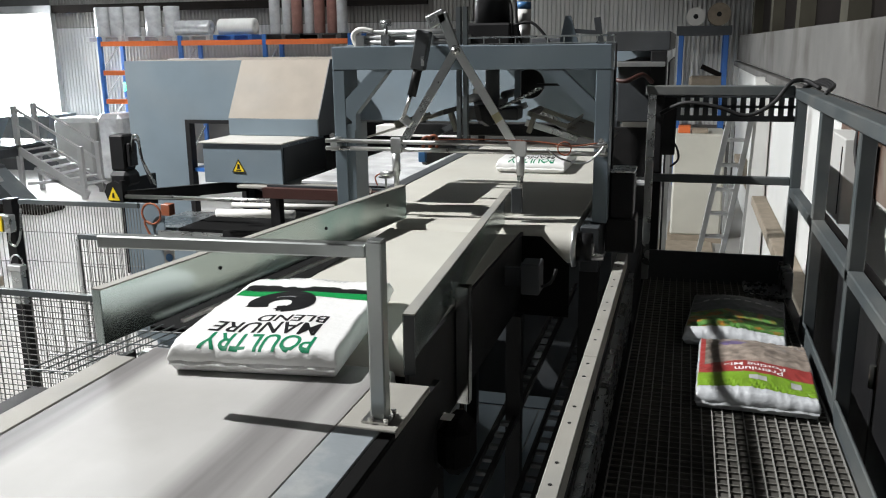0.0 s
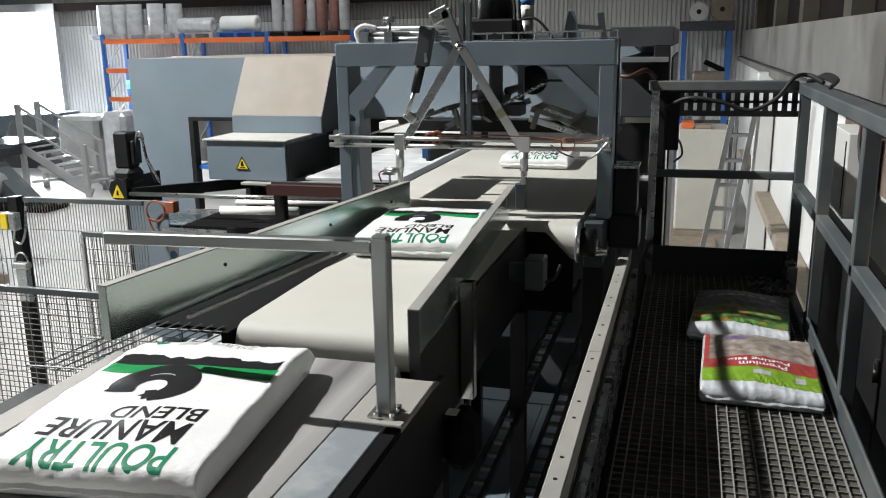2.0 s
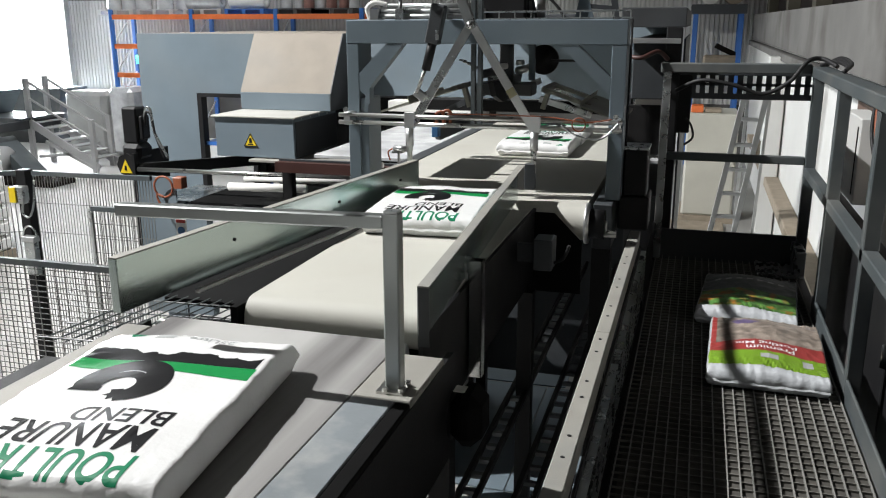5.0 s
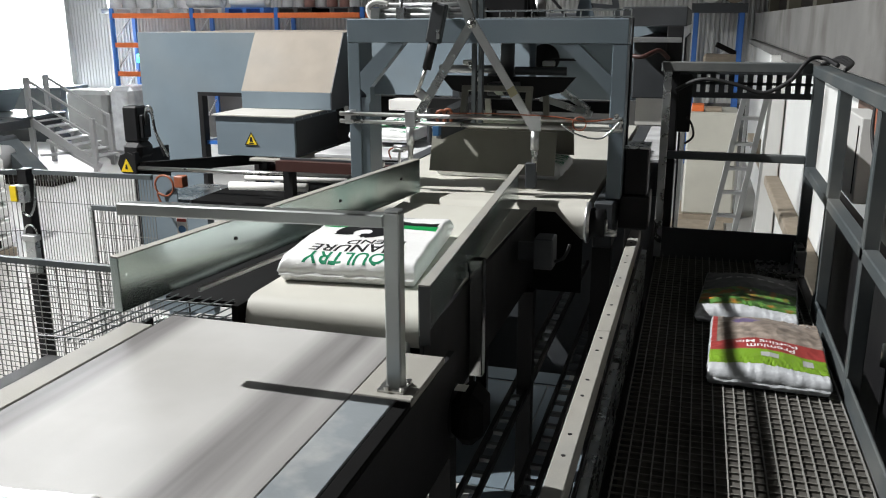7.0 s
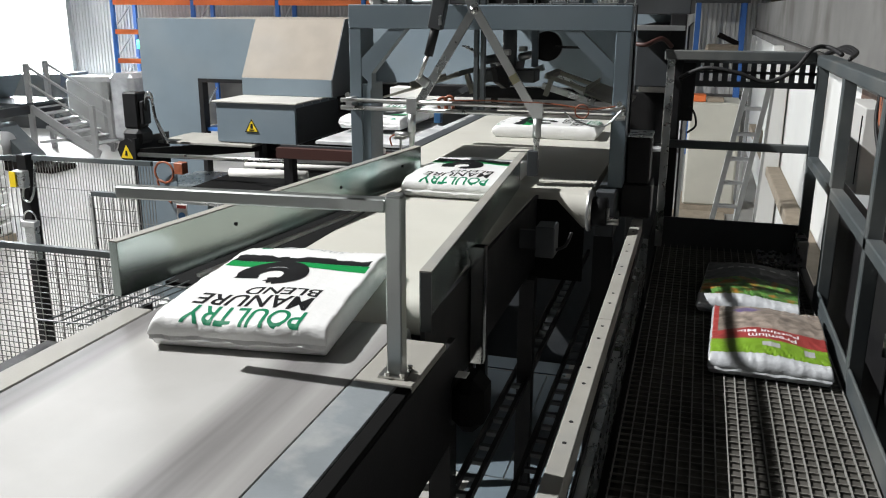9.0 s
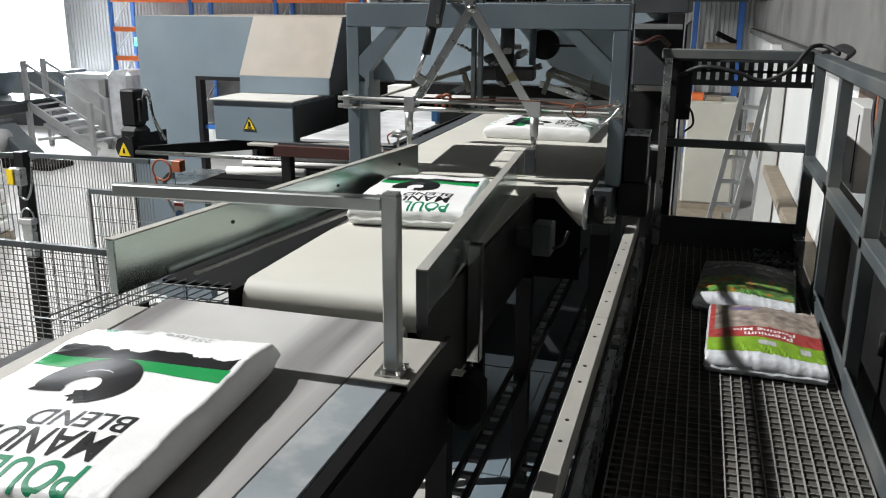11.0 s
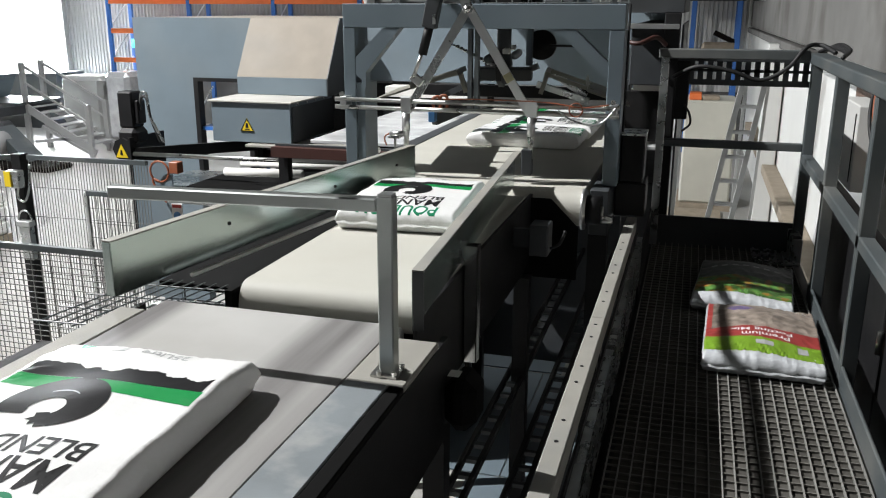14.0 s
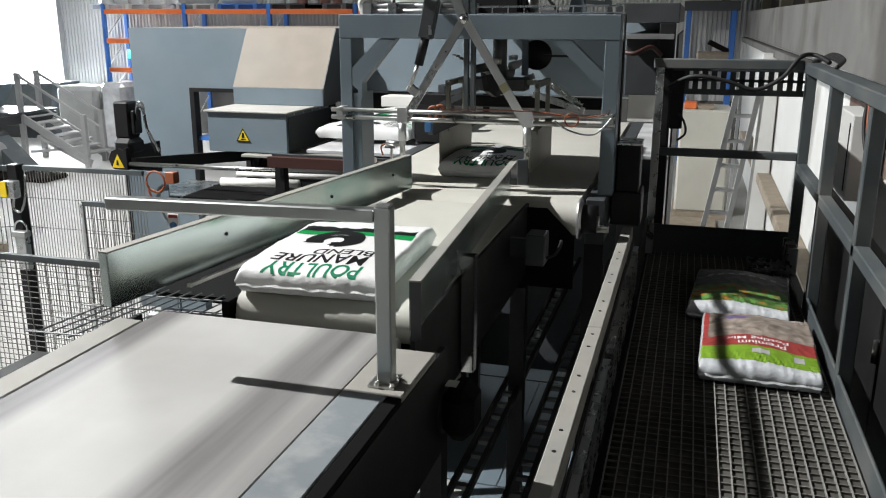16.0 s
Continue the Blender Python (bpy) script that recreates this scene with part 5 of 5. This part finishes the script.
# white stack, ladder and timber by the far side wall
ws = thing("wrapped_stack", (0.25, 13.5, 0), "tall white wrapped stack on the floor", "stack")
part("block", box(-0.13, 0.62, 13.4, 14.4, 0.1, 1.66, 0.03), CREAM, ws)
part("base", box(-0.16, 0.65, 13.36, 14.44, 0.0, 0.1), TIMBER, ws)
part("orange_crate", box(-0.08, 0.10, 13.5, 13.8, 1.66, 1.76, 0.01), ORANGE, ws, "orange crate on top")
part("board", box(0.12, 0.36, 13.5, 13.8, 1.66, 1.72, 0.01), TIMBER, ws)
la = thing("ladder", (0.45, 9.0, 0), "leaning aluminium step ladder", "ladder")
for dx in (0, 0.26):
    part("stile", bar((0.10 + dx, 9.4, 0.0), (0.44 + dx * .75, 8.7, 2.40), 0.05, 0.08, up=(0, 1, 0)), ALU, la)
for k in range(8):
    t = 0.1 + .108 * k
    part("tread", box(0.10 + .34 * t, 0.36 + .275 * t, 9.4 - .7 * t - .04, 9.4 - .7 * t + .04, 2.4 * t, 2.4 * t + .03), ALU, la)
for dx in (0.05, 0.30):
    part("rear_leg", bar((0.45 + dx * .8, 10.2, 0.0), (0.42 + dx * .8, 8.75, 2.35), 0.03, 0.04, up=(0, 1, 0)), ALU, la)
single("loose_board", box(-0.3, 0.5, 12.2, 13.2, 0.0, 0.06, 0.01), TIMBER, "loose board lying flat on the floor", "board")
single("wall_pillar", box(0.86, 1.08, 11.9, 12.2, 0.0, 2.55, 0.01), WHITE_WALL, "white wall pillar", "pillar")

stair = thing("steel_stairs", (-12.2, 15.0, 0), "grey steel stairs with handrails up to a platform", "stairs")
for y, x0, x1 in ((14.6, -13.25, -11.75), (15.5, -13.55, -12.02)):
    part("stringer", bar((x0, y, 0.98), (x1 + .1, y, 0.10), 0.04, 0.16), PALE, stair)
    part("handrail", bar((x0, y, 1.84), (x1, y, 1.04), 0.045, 0.045), PALE, stair)
    part("mid_rail", bar((x0, y, 1.50), (x1, y, 0.70), 0.035, 0.035), PALE, stair)
    for x, z0, z1 in ((x0, 0.0, 1.88), (x1, 0.0, 1.08)):
        part("post", box(x - .05, x + .05, y - .04, y + .04, z0, z1), PALE, stair)
for k in range(7):
    part("tread", box(-13.35 + .21 * k, -13.1 + .21 * k, 14.62, 15.48, 0.96 - .12 * k, 0.985 - .12 * k), PALE, stair)
for a, b in (((-13.1, 14.6, 0.28), (-11.8, 14.6, 0.42)), ((-12.9, 14.6, 0.6), (-11.8, 14.6, 0.1))):
    part("brace", bar(a, b, 0.06, 0.06), PALE, stair)
pf = thing("steel_platform", (-14.5, 14.4, 0), "grey steel platform with hopper and dark chute", "platform")
part("deck", box(-16.8, -13.2, 14.3, 15.6, 1.04, 1.09), RAILGREY, pf)
for x in (-16.2, -14.9, -13.3):
    part("cross_beam", box(x - .06, x + .06, 13.4, 15.6, 0.86, 1.03), DARK, pf)
part("belt_frame", bar((-16.6, 13.5, 1.05), (-13.0, 13.5, 0.72), 0.5, 0.10), RAILGREY, pf, "sloping belt frame")
part("return_roller", rod((-13.0, 13.2, 0.70), (-13.0, 13.8, 0.70), 0.12, seg=16), DARK, pf, "", True)
part("guard_sheet", box(-13.9, -13.35, 13.0, 13.06, 0.25, 0.80), DARK, pf)
part("edge_beam", box(-16.8, -13.0, 12.7, 12.86, 0.40, 0.54), RAILGREY, pf)
for x in (-16.4, -14.6, -13.1):
    part("leg", box(x - .08, x + .08, 12.7, 12.86, 0, 0.4), PALE, pf)
part("hopper", prism([(-16.0, 1.60), (-14.1, 1.60), (-14.4, 1.10), (-15.7, 1.10)], "y", 14.1, 15.4), GREY, pf, "grey sheet hopper")
part("chute", prism([(-13.4, 0.75), (-12.9, 0.75), (-12.1, 0.02), (-12.9, 0.02)], "y", 13.3, 13.8), RAILGREY, pf, "grey sheet chute")
part("drum", rod((-12.9, 13.2, 0.42), (-12.65, 13.2, 0.42), 0.28, seg=20), PALE, pf, "", True)
part("brace", bar((-14.6, 12.9, 0.06), (-13.2, 12.9, 0.7), 0.10, 0.06), DARK, pf)
part("rubble", box(-13.3, -11.4, 12.9, 13.6, 0.0, 0.10, 0.04), BROWN, pf)
part("motor_block", box(-16.0, -15.2, 12.8, 13.5, 0.5, 1.2, 0.05), DARK, pf)
far = thing("parked_loader", (-17.6, 18.4, 0), "grey blurred bulk bin by the open door", "bin")
part("bin", prism([(-18.6, 1.3), (-15.2, 1.4), (-15.4, 0.3), (-18.4, 0.3)], "y", 17.9, 18.9), RAILGREY, far)
part("base", box(-18.3, -15.5, 18.0, 18.8, 0, 0.3), DARK, far)
sk = thing("bag_stack", (-9.0, 8.3, 0), "pallet stack of white printed bags beyond the fence", "stack")
for k in range(7):
    part("layer", box(-9.6, -8.48, 7.8, 8.8, 0.12 + .2 * k, 0.31 + .2 * k, 0.04), BAG, sk)
    part("print", box(-8.479, -8.474, 7.95 + .1 * (k % 3), 8.55, 0.17 + .2 * k, 0.26 + .2 * k), PRINT_TEAL if k % 2 else PRINT_BLACK, sk)
part("pallet", box(-9.6, -8.48, 7.8, 8.8, 0.0, 0.12), TIMBER, sk)
rl = single("signal_lamp", rod((-4.495, 6.25, 2.655), (-4.495, 6.25, 2.725), 0.03), GREEN_LIGHT, "green signal lamp on the housing edge", "lamp", smooth=True)
for x0, x1, z, cloth in ((-14.15, -13.03, 1.45, GREY_SACK), (-12.95, -12.3, 1.55, FILM_ROLL)):
    single("bulk_sack", box(x0, x1, 16.7, 17.6, 0.0, z, 0.10), cloth, "grey bulk sack standing below the rack" if cloth is GREY_SACK else "white bulk sack standing below the rack", "sack", "bulk sacks")

# ---- overhead pipes above the line ----
for x, z, r in ((-1.675, 3.62, 0.015),):
    op = thing("overhead_pipe", (x, 2.0, z), "overhead steel pipe hung from the roof above the line", "pipe", "overhead pipes")
    part("pipe", rod((x, -1.5, z), (x, 4.6, z), r), GALV, op, "", True)
    for y in (-1.0, 4.4):
        part("hanger", rod((x, y, z), (x, y, 9.0), 0.008, seg=6), GALV, op)


# ---- bags on the line ----
def feed_bag(name):
    """A filled white bag, its printed head towards -y, origin at its foot."""
    b = thing(name, (0, 0, 0), "white plastic manure bag with green and black print on the belt", "bag", "bags on the line")
    w, l = BAG_W, BAG_L
    part("sack", bag_body(w, l), BAG, b, "", True)
    for side in (-1, 1):
        part("end_seam", end_seam(w, l, side), BAG, b, "crimped end seam")
    part("lettering", drape(words("POULTRY", 0.002, -0.266, 0.074, 0.275), w, l), PRINT_TEAL, b, "green lettering")
    part("lettering", drape(words("MANURE", -0.007, -0.183, 0.078, 0.270), w, l), PRINT_BLACK, b, "black lettering")
    part("lettering", drape(words("BLEND", 0.038, -0.109, 0.055, 0.182), w, l), PRINT_BLACK, b, "black lettering")
    part("lettering", drape(words("25Litre", 0.03, 0.268, 0.024, 0.105), w, l), PRINT_GREY, b, "small grey lettering")
    rng = random.Random(4)
    n = 64
    edge = [(-0.185 + 0.37 * k / n, 0.178 + 0.010 * math.sin(k * .19) + 0.005 * math.sin(k * .61) + rng.uniform(-.004, .004)) for k in range(n + 1)]
    band = bmesh.new()
    for p, q in zip(edge, edge[1:]):
        flat([(p[0], 0.128), (q[0], 0.128), q, p], band)
    part("band", drape(band, w, l), PRINT_BLACK, b, "torn-edged black band")
    edge = [(-0.19 + 0.38 * k / n, 0.080 - 0.003 * math.sin(k * .12) + rng.uniform(-.0008, .0008)) for k in range(n + 1)]
    band = bmesh.new()
    for p, q in zip(edge, edge[1:]):
        flat([p, q, (q[0], 0.1275), (p[0], 0.1275)], band)
    part("band", drape(band, w, l, 0.0006), PRINT_GREEN, b, "green band")
    # black horn-shaped emblem: a broad arch cut flat at one foot, curling in at the other
    em = bmesh.new()
    cx, cy, n = -0.036, 0.022, 26
    outer, inner = [], []
    for k in range(n + 1):
        a = radians(207 - 268 * k / n)
        outer.append((cx + 0.090 * math.cos(a), cy + 0.084 * math.sin(a) + 0.022 * max(0, math.sin(a))))
        r = 0.031 - 0.010 * k / n
        inner.append((cx + 0.004 + r * 1.15 * math.cos(a), cy - 0.016 + r * 1.30 * math.sin(a)))
    for k in range(n):
        flat([inner[k], outer[k], outer[k + 1], inner[k + 1]], em)
    flat([(cx - 0.086, cy - 0.048), (cx - 0.026, cy - 0.042), (cx - 0.027, cy - 0.025), (cx - 0.081, cy - 0.030)], em)
    flat([(cx + 0.020, cy - 0.030), (cx + 0.046, cy - 0.070), (cx + 0.024, cy - 0.080), (cx + 0.018, cy - 0.066), (cx + 0.008, cy - 0.074),
          (cx + 0.004, cy - 0.060), (cx - 0.008, cy - 0.058), (cx + 0.003, cy - 0.048), (cx - 0.002, cy - 0.036)], em)
    part("emblem", drape(em, w, l, 0.0012), PRINT_BLACK, b, "black horn-shaped emblem")
    em = bmesh.new()
    for k in range(10):
        a0, a1 = radians(128 - 7.5 * k), radians(128 - 7.5 * (k + 1))
        flat([(cx + 0.045 * math.cos(a), cy + r * math.sin(a)) for a, r in ((a0, 0.046), (a0, 0.050), (a1, 0.050), (a1, 0.046))], em)
    part("emblem_line", drape(em, w, l, 0.0017), PRINT_GREY, b, "thin pale line in the emblem")
    part("corner_mark", drape(flat([(-0.17, 0.290), (-0.125, 0.290), (-0.155, 0.262)]), w, l), PRINT_TEAL, b)
    part("code_patch", drape(flat([(-0.10, 0.258), (-0.055, 0.258), (-0.055, 0.285), (-0.10, 0.285)]), w, l), PRINT_GREY, b)
    return b


first_bag = feed_bag("feed_bag")
feed_bags = [first_bag] + [copy_thing(first_bag, pose(0, 0, 0)) for _ in range(6)]

# ---- bag turner ----
TX, TY = -0.92, 4.18
tu = thing("bag_turner", (TX, TY, 3.0), "bag turning unit with black motor and two hinged clamp plates", "bag turner")
part("drive_motor", rod((TX, TY, 3.06), (TX, TY, 3.40), 0.085, seg=28), BLACK, tu, "black vertical gear motor", True)
part("gearbox", box(TX - .11, TX + .11, TY - .11, TY + .11, 2.99, 3.10, 0.01), BLACK, tu)
part("mount_plate", box(-1.52, -0.40, 3.73, 4.45, 2.95, 2.983, 0.003), DARK, tu)
part("shaft", rod((TX, TY, 2.70), (TX, TY, 2.95), 0.035, seg=20), DARK, tu, "", True)
head = part("turning_head", box(TX - .14, TX + .14, TY - .07, TY + .07, 2.64, 2.70, 0.005), DARK, tu)
part("cylinder", rod((TX - .05, TY - .05, 2.755), (TX - .05, TY - .36, 2.755), 0.020, seg=16), ALU, head, "bright pneumatic cylinder", True)
part("cylinder", rod((TX + .05, TY + .05, 2.755), (TX + .05, TY + .30, 2.755), 0.020, seg=16), DARK, head, "dark pneumatic cylinder", True)
for sg in (-1, 1):
    part("hanger_plate", prism([(TY + sg * .03, 2.725), (TY + sg * .34, 2.725), (TY + sg * .28, 2.655), (TY + sg * .12, 2.615), (TY + sg * .03, 2.615)], "x", TX - .012, TX + .012), BLACK, head)
    part("valve", box(TX - .045, TX - .01, TY + sg * .20 - .03, TY + sg * .20 + .03, 2.775, 2.80, 0.004), PAPER, head)
part("spring_hose", tube([(TX + .06 + .20 * k / 60 + .012 * math.cos(k * 1.05), TY - .12 + .012 * math.sin(k * 1.05), 2.70 + .10 * k / 60) for k in range(61)], 0.005, seg=6), GALV, head, "coiled pale hose", True)
clamps = []
for sgn in (-1, 1):
    hx = sgn * 0.218
    bm = box(-0.004, 0.004, -0.30, 0.30, -0.40, -0.20)
    box(-0.009, 0.009, -0.17, -0.14, -0.23, 0.0, 0, bm), box(-0.009, 0.009, 0.14, 0.17, -0.23, 0.0, 0, bm)
    box(-0.012, 0.012, -0.17, 0.17, -0.012, 0.012, 0, bm), box(min(0, sgn * 0.03), max(0, sgn * 0.03), -0.30, 0.30, -0.200, -0.196, 0, bm)
    box(min(0, -sgn * 0.11), max(0, -sgn * 0.11), -0.02, 0.02, -0.011, 0.011, 0, bm)
    cl = new("clamp_plate", mesh_of("clamp_plate", bm, PLATE))
    cl.parent = head
    tagged(cl, "dusty hinged clamp plate")
    clamps.append((cl, sgn, hx))

# ---- pusher ----
pu = thing("row_pusher", (-0.45, 5.45, 2.27), "dark sweeping pusher plate across the belt", "pusher")
part("push_plate", box(-0.462, -0.442, 4.90, 6.25, 2.275, 2.50, 0.003), DARK, pu)
part("stiffener", box(-0.442, -0.40, 5.40, 5.50, 2.40, 2.56), DARK, pu)
part("carriage", box(-0.441, -0.20, 4.90, 4.93, 2.262, 2.54, 0.004), BLACK, pu, "black carriage plate")

# ---- movement ----
PROFILE = ((-30, -16.9), (0, 1.74), (0.75, 2.2), (1.5, 2.62), (2.15, 2.9), (2.5, 3.07), (2.8, 3.25), (3.27, 3.68), (3.57, 3.93))


def front_edge(tau):
    for (a, ya), (b, yb) in zip(PROFILE, PROFILE[1:]):
        if tau <= b:
            return ya + (yb - ya) * (tau - a) / (b - a)
    return PROFILE[-1][1]


def ease(t, t0, t1, a, b):
    k = max(0.0, min(1.0, (t - t0) / (t1 - t0)))
    return a + (b - a) * k * k * (3 - 2 * k)


def bag_pose(t, start, turn, moves, push, skew):
    """start: when the bag passes 1.74; turn: (from, to, degrees); moves: (from, to, y); push: (from, to, x)."""
    tau = t - start
    y = front_edge(tau) + 0.24
    x = -0.980 + 0.045 * max(0, min(1, (tau - 1.2) / 1.5))
    yaw = skew * (1 - max(0, min(1, (tau - 1.4) / 1.6)))
    if turn:
        yaw += ease(t, turn[0], turn[1], 0, turn[2])
        x = ease(t, turn[0], turn[1], x, TX)
        y = ease(t, turn[0], turn[1], y, TY)
    for a, b, to in moves:
        y = ease(t, a, b, y, to)
        if t > a:
            x = ease(t, a, b, x, -0.87) if to == moves[0][2] else -0.87
    for a, b, to in push:
        x = ease(t, a, b, x, to)
    z = ease(t, 10.1, 10.45, 2.2515, 1.222) if push and push[0][0] < 9 else 2.2515
    return pose(x, y, z, 0, 0, yaw)


BAGS = (
    (-5.0, None, ((-1.2, -0.4, 5.30), (4.75, 5.35, 5.93)), ((6.2, 7.15, -1.98),), 4),
    (0.0, (3.66, 3.99, 180), ((4.25, 5.35, 5.30),), ((6.2, 7.15, -1.98),), 7),
    (2.98, (6.58, 6.88, 90), ((7.08, 8.15, 5.14), (10.7, 11.15, 5.55), (14.0, 14.45, 5.96)), ((14.85, 15.9, -1.95),), 6.5),
    (6.2, (9.84, 10.18, 90), ((10.3, 11.2, 5.14), (14.0, 14.45, 5.55)), ((14.85, 15.9, -1.95),), 6),
    (9.23, (12.88, 13.20, 90), ((13.38, 14.5, 5.14),), ((14.85, 15.9, -1.95),), 7),
    (12.35, None, (), (), 4.5),
    (15.48, None, (), (), 2.5),
)
TURNS = ((3.66, 3.99, 180), (6.58, 6.88, 90), (9.84, 10.18, 90), (12.88, 13.20, 90))
CLOSINGS = ((3.35, 3.6, 4.1, 4.35), (6.35, 6.56, 6.95, 7.11), (9.57, 9.8, 10.19, 10.37), (12.67, 12.88, 13.26, 13.42), (15.75, 15.98, 17, 18))


def motions():
    times = [k / 10 for k in range(161)]
    for b, row in zip(feed_bags, BAGS):
        walk(b, [(t, bag_pose(t, *row)) for t in times])
    rows = []
    for t in times:
        yaw = 0
        for a, b, deg in TURNS:
            yaw += ease(t, a, b, 0, deg) - (ease(t, b + 0.35, b + 0.9, 0, deg) if deg == 90 else 0)
        rows.append((t, pose(0, 0, 0, 0, 0, yaw)))
    walk(head, rows)
    for cl, sgn, hx in clamps:
        rows = []
        for t in times:
            shut = 0
            for a, b, c, d in CLOSINGS:
                shut = max(shut, ease(t, a, b, 0, 1) - ease(t, c, d, 0, 1))
            rows.append((t, pose(hx, 0, -0.34 + 0.02, 0, -sgn * 72 * (1 - shut), 0)))
        walk(cl, rows)
    for p in table_plates:
        walk(p, [(t, pose(ease(t, 9.6, 10.05, 0, -0.80) - ease(t, 10.6, 11.1, 0, -0.80), 0, 0)) for t in times])
    walk(slide_plate, [(t, pose(0.76 - ease(t, 8.15, 8.5, 0, 0.76) + ease(t, 10.0, 10.4, 0, 0.76), 0, 0)) for t in times])
    rows = []
    for t in times:
        x = ease(t, 5.9, 7.15, 0, -1.15) - ease(t, 8.35, 8.75, 0, -1.15) + ease(t, 14.6, 15.9, 0, -1.15)
        up = ease(t, 8.1, 8.35, 0, 0.26) - ease(t, 8.75, 8.95, 0, 0.26)
        rows.append((t, pose(-0.45 + x, 5.45, 2.27 + up)))
    walk(pu, rows)


motions()
